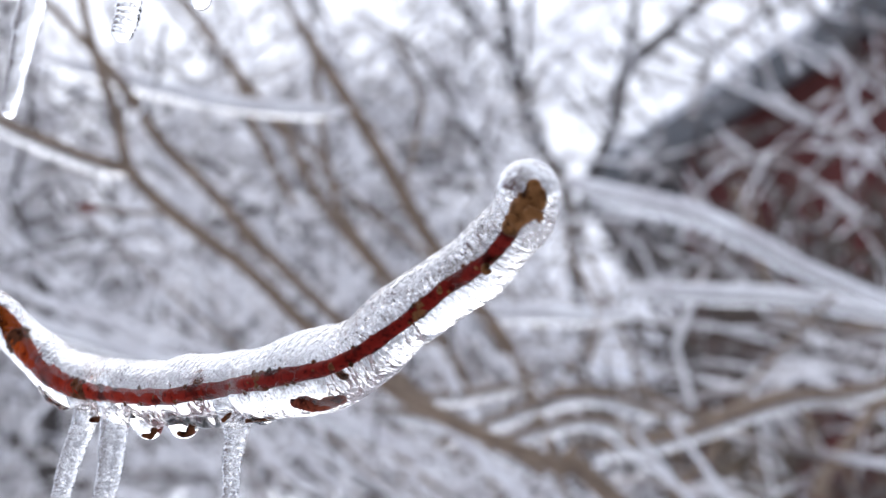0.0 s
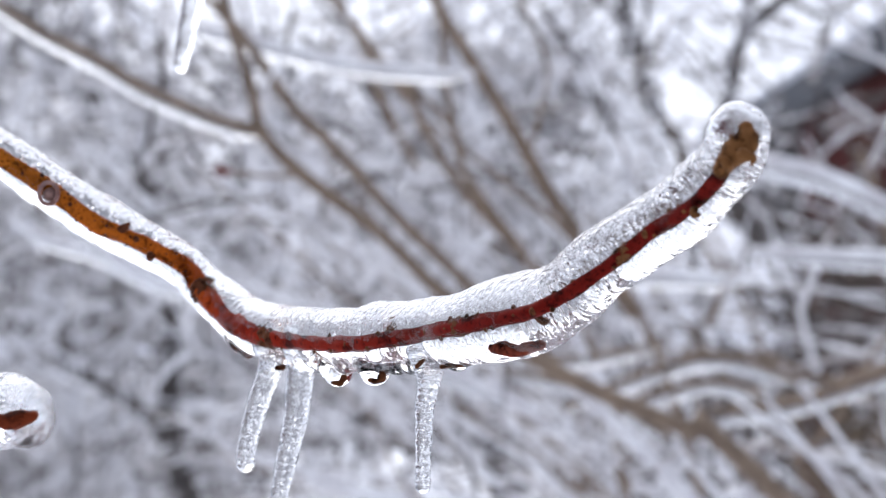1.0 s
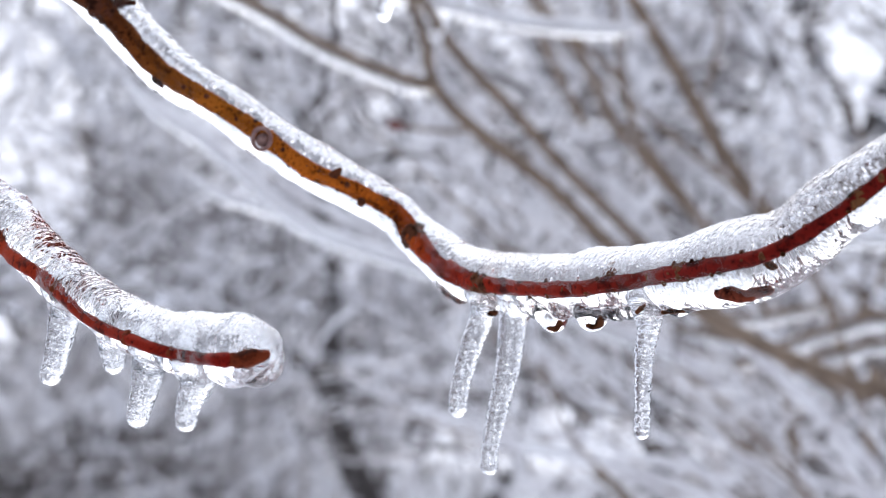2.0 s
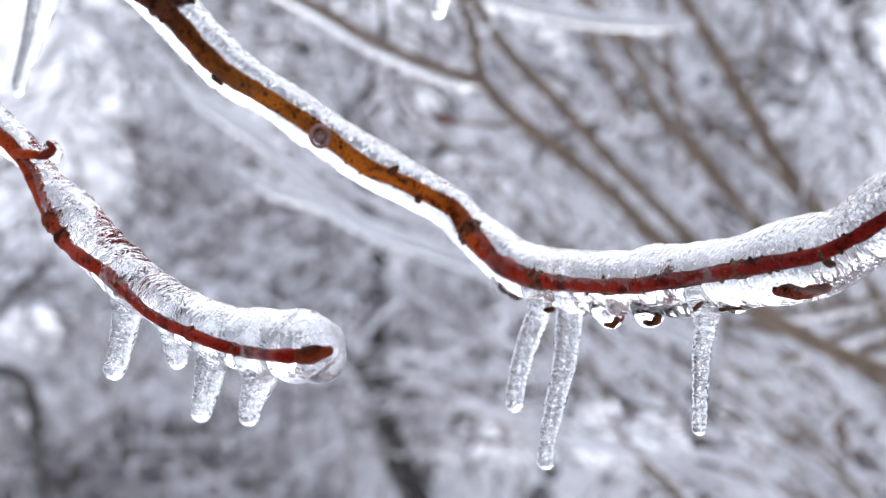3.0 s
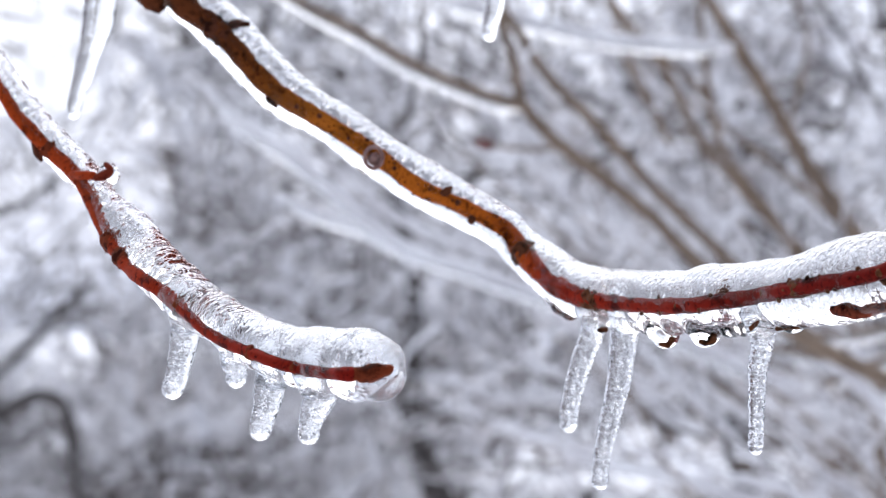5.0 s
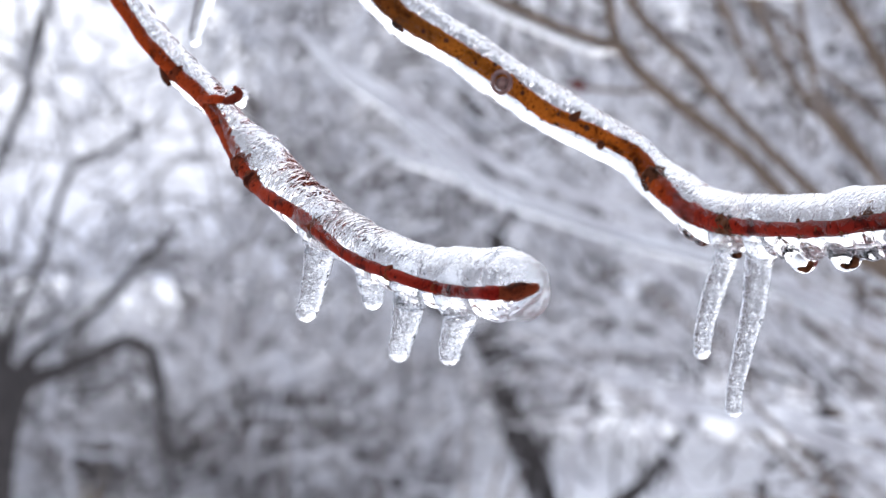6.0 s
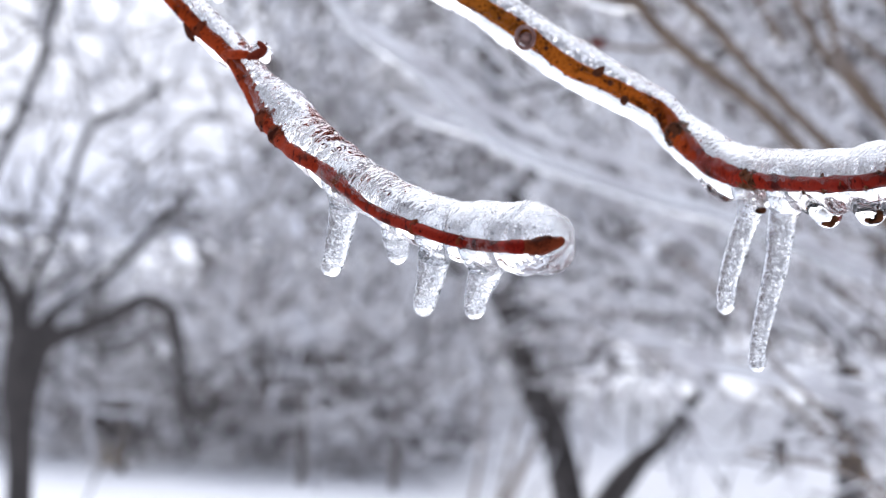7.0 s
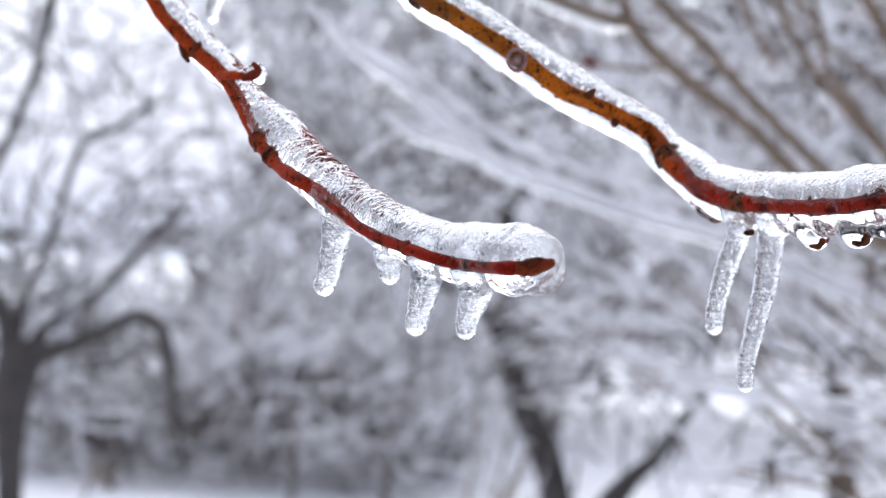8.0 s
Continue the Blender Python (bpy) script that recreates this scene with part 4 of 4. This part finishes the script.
bush("bush", (1.3, 4.2, 0), (0.3, 3.5, 0.8), (1.9, 5.2, 1.85), 230, (-1.0, 0, 0.12), 0.5, (0.3, 0.9), (0.003, 0.009), 1, "low spreading bush thick with glazed twigs", window_left, MASS_HEDGE, 5)
bush("bush", (1.5, 5.2, 0), (-0.85, 4.6, 1.2), (0.35, 5.8, 2.6), 400, (-0.3, 0, 0.3), 1.0, (0.15, 0.45), (0.004, 0.011), 2, "leafless bush with glazed twigs", clumps(3.0, -0.03, 0.14, 1.0), MASS_BUSH, 12)
bush("bush", (1.1, 6.2, 0), (0.1, 5.6, 1.1), (1.9, 7.2, 1.9), 230, (-0.5, 0, 0.5), 0.6, (0.3, 0.8), (0.004, 0.01), 3, "tall leafless bush white with ice", window_left, MASS_HEDGE, 6)

def open_snow(x, y, z):
    """The bush leaves the snow open beside the forked tree."""
    return clumps(2.2, -0.12, 0.3, 3.0)(x, y, z) if x < -1.95 or z > 1.3 else 0.0


bush("bush", (-2.3, 12.0, 0), (-2.7, 11.0, 0.95), (0.7, 13.2, 1.7), 900, (-0.1, 0, 0.4), 1.0, (0.2, 0.6), (0.008, 0.02), 6, "grey bush standing in the snow", open_snow, MASS_HEDGE, 5)
bush("bush", (1.7, 7.0, 0), (0.95, 6.2, 1.7), (2.5, 8.0, 3.3), 145, (-0.5, 0, 0.5), 0.8, (0.3, 0.8), (0.006, 0.016), 7, "thin iced bush before the house", None, MASS_HEDGE, 5)
bush("bush", (1.6, 6.3, 0), (0.75, 5.7, 1.2), (2.0, 6.8, 2.15), 380, (-0.4, 0, 0.5), 0.8, (0.2, 0.7), (0.004, 0.011), 8, "brown bare bush with little ice", window_left, BRUSH, 6)
low_bush = bpy.data.objects["bush"]
for rows in ([(0.260, 3.200, 2.052, 0.0077), (0.382, 3.260, 2.035, 0.0098), (0.498, 3.320, 2.017, 0.0100), (0.618, 3.380, 1.976, 0.0092), (0.742, 3.440, 1.922, 0.0084), (0.953, 3.500, 1.846, 0.0086)], [(0.087, 3.000, 1.825, 0.0054), (0.160, 3.033, 1.824, 0.0072), (0.262, 3.067, 1.821, 0.0064), (0.367, 3.100, 1.817, 0.0046)], [(0.388, 3.400, 1.885, 0.0061), (0.538, 3.450, 1.886, 0.0083), (0.702, 3.500, 1.884, 0.0085), (0.890, 3.550, 1.863, 0.0087), (1.044, 3.600, 1.842, 0.0089)],
             [(0.244, 2.900, 1.603, 0.0061), (0.335, 2.950, 1.611, 0.0071), (0.429, 3.000, 1.628, 0.0072), (0.517, 3.050, 1.656, 0.0074), (0.626, 3.100, 1.690, 0.0075), (0.748, 3.150, 1.704, 0.0067), (0.893, 3.200, 1.745, 0.0059)]):
    iced_branch(low_bush, rows, 1.3, 0.5, RIME if rows[0][2] > 1.7 else STEM)
for rows in ([(0.116, 3.000, 1.683, 0.0036), (0.252, 3.033, 1.696, 0.0045), (0.373, 3.067, 1.695, 0.0046), (0.488, 3.100, 1.658, 0.0056), (0.614, 3.133, 1.695, 0.0057), (0.714, 3.167, 1.686, 0.0067), (0.874, 3.200, 1.670, 0.0079)], [(0.677, 4.000, 2.141, 0.0073), (0.728, 4.050, 2.026, 0.0086), (0.792, 4.100, 1.897, 0.0099), (0.912, 4.150, 1.852, 0.0101), (1.136, 4.200, 1.871, 0.0116)], [(0.462, 3.400, 1.511, 0.0051), (0.546, 3.425, 1.592, 0.0062), (0.580, 3.450, 1.663, 0.0062), (0.687, 3.475, 1.789, 0.0053), (0.786, 3.500, 1.885, 0.0043)],
             [(0.744, 3.500, 1.511, 0.0106), (0.810, 3.567, 1.593, 0.0109), (0.909, 3.633, 1.701, 0.0111), (1.005, 3.700, 1.813, 0.0102)], [(0.369, 4.000, 1.766, 0.0083), (0.392, 4.000, 1.861, 0.0072), (0.343, 4.000, 1.968, 0.0060), (0.318, 4.000, 2.051, 0.0048)]):
    branch_of(low_bush, rows, STEM, "branch")

# ---- trees ----
def tree(name, trunk_rows, limbs, crowns, seed, label):
    ob = thing(name, (trunk_rows[0][0], trunk_rows[0][1], 0.0), label, "tree", "bare trees")
    place_at(mesh_object("trunk", sweep(spline(trunk_rows, 5), 12, shape=lumpy(seed, 2.0, 0.25)), TRUNK), ob)
    for rows in limbs:
        place_at(mesh_object("limb", sweep(spline(rows, 5), 8), TRUNK), ob)
    for k, (n, low, high, way, keep) in enumerate(crowns):
        place_at(tagged(mesh_object("crown", twig_mass(n, low, high, way, 0.9, (0.2, 0.7), (0.005, 0.014), seed * 10 + k, keep), MASS_CROWN), kind="stuff"), ob)
    return ob


tree("tree", [(-3.30, 7.0, -0.05, 0.06), (-3.301, 7.0, 0.599, 0.052), (-3.311, 7.0, 0.871, 0.06), (-3.313, 7.0, 1.027, 0.072), (-3.3, 7.0, 1.184, 0.072), (-3.328, 7.0, 1.284, 0.0412), (-3.372, 7.0, 1.405, 0.0289), (-3.497, 7.0, 1.625, 0.0247), (-3.581, 7.0, 1.892, 0.0206)],
     [[(-3.284, 7.0, 1.141, 0.060), (-3.21, 7.009, 1.226, 0.045), (-3.129, 7.018, 1.259, 0.0331), (-3.018, 7.027, 1.304, 0.028), (-2.914, 7.036, 1.357, 0.026), (-2.837, 7.045, 1.398, 0.026), (-2.76, 7.055, 1.39, 0.026), (-2.712, 7.064, 1.332, 0.025), (-2.688, 7.073, 1.233, 0.023), (-2.68, 7.082, 1.122, 0.019), (-2.649, 7.091, 0.967, 0.014), (-2.611, 7.1, 0.791, 0.010)],
      [(-3.262, 7.0, 1.186, 0.0536), (-3.21, 7.033, 1.322, 0.026), (-3.131, 7.067, 1.392, 0.0209), (-3.054, 7.1, 1.45, 0.020), (-2.927, 7.133, 1.575, 0.0201), (-2.837, 7.167, 1.695, 0.0181), (-2.677, 7.2, 1.859, 0.0128)],
      [(-3.313, 7.0, 1.273, 0.033), (-3.3, 7.06, 1.452, 0.0187), (-3.217, 7.12, 1.727, 0.0148), (-3.146, 7.18, 2.059, 0.017), (-3.01, 7.24, 2.157, 0.0151), (-2.875, 7.3, 2.27, 0.0119)],
      [(-3.57, 7.0, 1.622, 0.0206), (-3.434, 7.06, 2.012, 0.0187), (-3.358, 7.12, 2.264, 0.0189), (-3.327, 7.18, 2.471, 0.0211), (-3.308, 7.24, 2.696, 0.0171), (-3.32, 7.3, 2.937, 0.0129)]],
     [(1050, (-6.0, 6.4, 1.75), (-1.6, 9.5, 3.9), (0.2, 0, 0.3), clumps(2.6, 0.1, 0.1, 2.0)), (200, (-4.0, 7.15, 0.95), (-2.2, 8.0, 1.8), (0.3, 0, 0.2), clumps(3.0, 0.05, 0.2, 8.0))], 1, "bare tree with arching dark limbs")
tree("tree", [(-1.38, 9.0, -0.05, 0.09), (-1.382, 9.0, 0.224, 0.0716), (-1.416, 9.0, 0.485, 0.0689), (-1.474, 9.0, 0.718, 0.0689), (-1.534, 9.0, 0.86, 0.070), (-1.616, 9.0, 1.018, 0.064), (-1.685, 9.0, 1.231, 0.055), (-1.722, 9.0, 1.5, 0.0457), (-1.721, 9.0, 1.771, 0.0431), (-1.743, 9.0, 2.041, 0.0378), (-1.832, 9.0, 2.364, 0.0308), (-1.927, 9.0, 2.689, 0.0239)],
     [[(-1.397, 9.0, 0.276, 0.0583), (-1.272, 9.033, 0.415, 0.0638), (-1.164, 9.067, 0.579, 0.0614), (-1.075, 9.1, 0.689, 0.0429), (-0.974, 9.133, 0.786, 0.0323), (-0.863, 9.167, 0.965, 0.027), (-0.698, 9.2, 1.161, 0.019)],
      [(-1.690, 9.0, 1.231, 0.038), (-1.849, 9.05, 1.45, 0.030), (-2.155, 9.1, 1.62, 0.0241), (-2.531, 9.2, 1.85, 0.0169), (-2.804, 9.3, 2.0, 0.0115)], [(-1.73, 9.0, 1.9, 0.030), (-1.60, 9.1, 2.2, 0.024), (-1.42, 9.2, 2.6, 0.018)]],
     [(850, (-3.2, 8.4, 1.3), (0.6, 11.0, 3.2), (-0.2, 0, 0.3), clumps(2.8, -0.02, 0.12, 11.0)), (100, (-2.6, 8.5, 0.6), (-0.8, 9.6, 1.4), (-0.2, 0, 0.3), clumps(2.8, -0.1, 0.2, 5.0))], 2, "dark forked tree trunk rising from snow")
tree("tree", [(-0.095, 9.0, -0.05, 0.09), (-0.095, 9.0, 0.315, 0.0716), (-0.104, 9.0, 0.569, 0.0689), (-0.119, 9.0, 0.98, 0.0663), (-0.169, 9.0, 1.248, 0.053), (-0.217, 9.0, 1.507, 0.0424), (-0.216, 9.0, 1.821, 0.0318), (-0.307, 9.0, 2.21, 0.0239)],
     [[(-0.172, 9.000, 1.226, 0.0320), (0.001, 9.100, 1.494, 0.0242), (0.143, 9.200, 1.816, 0.0191)]], [(540, (-0.8, 8.4, 1.5), (0.25, 10.5, 3.6), (0, 0, 0.4), clumps(2.8, 0.0, 0.22, 21.0))], 3, "slim dark tree trunk in the snow")
tree("tree", [(0.6, 8.0, -0.05, 0.10)] + [(0.683, 8.000, 1.730, 0.0309), (0.645, 8.000, 2.250, 0.0286), (0.603, 8.000, 2.607, 0.0310), (0.525, 8.000, 2.726, 0.0335), (0.444, 8.000, 2.881, 0.0335), (0.376, 8.000, 3.134, 0.0313), (0.330, 8.000, 3.376, 0.0266), (0.277, 8.000, 3.692, 0.0220)],
     [[(0.641, 8.000, 2.345, 0.0310), (0.726, 8.050, 2.664, 0.0289), (0.820, 8.100, 2.891, 0.0268), (0.871, 8.150, 3.133, 0.0295), (1.052, 8.200, 3.307, 0.0274), (1.280, 8.250, 3.535, 0.0253), (1.462, 8.300, 3.790, 0.0180)], [(0.369, 8.000, 3.146, 0.0217), (0.263, 8.100, 3.260, 0.0195), (0.115, 8.200, 3.464, 0.0174)], [(0.837, 8.000, 3.094, 0.0193), (0.894, 8.100, 3.333, 0.0197), (0.927, 8.200, 3.604, 0.0150)], [(1.027, 8.000, 3.267, 0.0170), (1.206, 8.067, 3.210, 0.0147), (1.410, 8.133, 3.350, 0.0124), (1.643, 8.200, 3.493, 0.0101)]],
     [(110, (-0.2, 7.6, 2.3), (2.0, 9.0, 4.4), (0.1, 0, 0.8), clumps(1.2, -0.02, 0.3, 31.0))], 4, "bare forked tree before the bright sky")

# ---- hedge and woods along the far edge of the snow ----
tagged(mesh_object("hedge", twig_mass(6000, (-9.5, 13.0, 0.0), (-3.0, 15.6, 1.2), (0, 0, 0.7), 0.7, (0.2, 0.65), (0.006, 0.014), 40, lambda x, y, z: 1.0 if z < 0.35 else 0.45 if x / y < -0.345 else 0.62), MASS_HEDGE), "dense grey leafless hedge behind the snow", "hedge", kind="stuff")


def woods_here(x, y, z):
    a = x / y
    if a < -0.33 and z > 1.9:
        return 0.015
    if a > -0.16 and z < 0.7:
        return 0.0
    share = 0.15 if a < -0.36 else (0.55 if z > 3.4 and a > -0.2 else 1.0) if a < -0.02 else 0.0 if a < 0.17 else 0.3
    return share * clumps(1.4, -0.12, 0.22, 4.0)(x, y, z)


tagged(mesh_object("far_woods", twig_mass(2600, (-9, 17, 0.2), (7, 24, 5.0), (0, 0, 0.5), 0.9, (0.5, 1.4), (0.016, 0.04), 41, woods_here), MASS_HEDGE), "bare grey winter woods", "woods", kind="stuff")
# unseen dark woods added behind the camera, closing the clearing and dimming ice reflections
tagged(mesh_object("far_woods", twig_mass(3600, (-12, -10, 0.0), (12, -5.5, 6.5), (0, 0, 0.9), 0.6, (1.0, 2.4), (0.03, 0.08), 42), TRUNK), "bare grey winter woods", "woods", kind="stuff")

# dry tan grass at the foot of the hedge
GRASS = make_wood("dry_grass", (0.5, 0.41, 0.29), (0.3, 0.23, 0.15), 40.0)
tuft = [(-5.3330, 12.9000, -0.0040)]
tx, ty, tz = tuft[0]
tagged(mesh_object("grass_tuft", twig_mass(40, (tx - 0.09, ty - 0.08, -0.02), (tx + 0.09, ty + 0.08, 0.02), (0, 0, 1.0), 0.35, (0.08, 0.24), (0.003, 0.006), 90), GRASS), "tuft of dry tan grass in the snow", "grass", kind="stuff")

# a low wire fence before the hedge
fence = thing("wire_fence", (-3.9, 12.85, 0.0), "low weathered post and wire fence before the hedge", "fence")
POST = make_wood("weathered_post", (0.22, 0.19, 0.17), (0.11, 0.095, 0.085), 8.0)
for x in (-6.58, -5.24, -3.90, -3.23):
    place_at(mesh_object("post", sweep(rounded(spline([(x, 12.85, -0.15, 0.028), (x + 0.01, 12.85, 0.3, 0.026), (x, 12.85, 0.6, 0.023)], 4), first=False, n=3), 10, shape=lumpy(61, 3, 0.15)), POST), fence)
for z in (0.2, 0.4, 0.58):
    place_at(mesh_object("wire", sweep(spline([(-7.9, 12.80, z), (-6.58, 12.80, z + 0.01), (-5.9, 12.80, z - 0.012), (-5.24, 12.80, z), (-4.5, 12.80, z - 0.012), (-3.90, 12.80, z), (-3.23, 12.80, z + 0.005)], 6) @ np.eye(3, 4) + np.array([0, 0, 0, 0.006]), 6), POST), fence)

# ---- house ----
def box(lo, hi):
    x0, y0, z0 = lo
    x1, y1, z1 = hi
    v = np.array([(x, y, z) for x in (x0, x1) for y in (y0, y1) for z in (z0, z1)], float)
    return v, [[0, 1, 3, 2], [4, 6, 7, 5], [0, 4, 5, 1], [2, 3, 7, 6], [0, 2, 6, 4], [1, 5, 7, 3]]


def prism(outline, y0, y1):
    n = len(outline)
    v = np.array([(x, y0, z) for x, z in outline] + [(x, y1, z) for x, z in outline], float)
    return v, [list(range(n)), list(range(2 * n - 1, n - 1, -1))] + [[i, n + i, n + (i + 1) % n, (i + 1) % n] for i in range(n)]


house = thing("house", (4.4, 16.0, 0.0), "dark red boarded house with grey snowy roof", "house")
place_at(mesh_object("wall", prism([(1.75, -0.1), (7.05, -0.1), (7.05, 3.56), (4.4, 5.28), (1.75, 3.56)], 14.0, 22.0), WALL, smooth=False), house)
for sx in (-1, 1):
    a = [(4.4, 5.30), (4.4 + sx * 3.35, 3.13), (4.4 + sx * 3.35, 3.36), (4.4, 5.55)]
    place_at(mesh_object("roof", prism(a if sx > 0 else a[::-1], 13.5, 22.4), ROOF, smooth=False), house)
    b = [(4.4, 5.555), (4.4 + sx * 3.35, 3.365), (4.4 + sx * 3.35, 3.44), (4.4, 5.63)]
    place_at(mesh_object("roof_snow", prism(b if sx > 0 else b[::-1], 13.6, 22.3), SNOW, smooth=False), house)
house.location, house.rotation_euler = (4.84, 15.56, 0.0), (0, 0, radians(-9))
shed = thing("shed", (1.6, 9.0, 0.0), "low brown plank box beside the bushes", "shed")
place_at(mesh_object("body", box((1.47, 9.0, -0.1), (1.76, 9.6, 1.64)), SHED, smooth=False), shed)

# ---- ground ----
def ground_height(x, y):
    return 0.10 * noise.noise(Vector((x * 0.12, y * 0.12, 3))) + 0.03 * noise.noise(Vector((x * 0.6, y * 0.6, 9)))


xs = np.concatenate([-np.geomspace(40, 2000, 8)[::-1], np.linspace(-30, 30, 61), np.geomspace(40, 2000, 8)])
ys = np.concatenate([[-300, -60, -20], np.linspace(-8, 50, 60), np.geomspace(60, 3000, 9)])
gv = np.array([(x, y, ground_height(x, y)) for y in ys for x in xs])
nx = len(xs)
gf = [[j * nx + i, j * nx + i + 1, (j + 1) * nx + i + 1, (j + 1) * nx + i] for j in range(len(ys) - 1) for i in range(nx - 1)]
tagged(mesh_object("ground", (gv, gf), SNOW), "snow-covered ground", "ground", kind="structure")
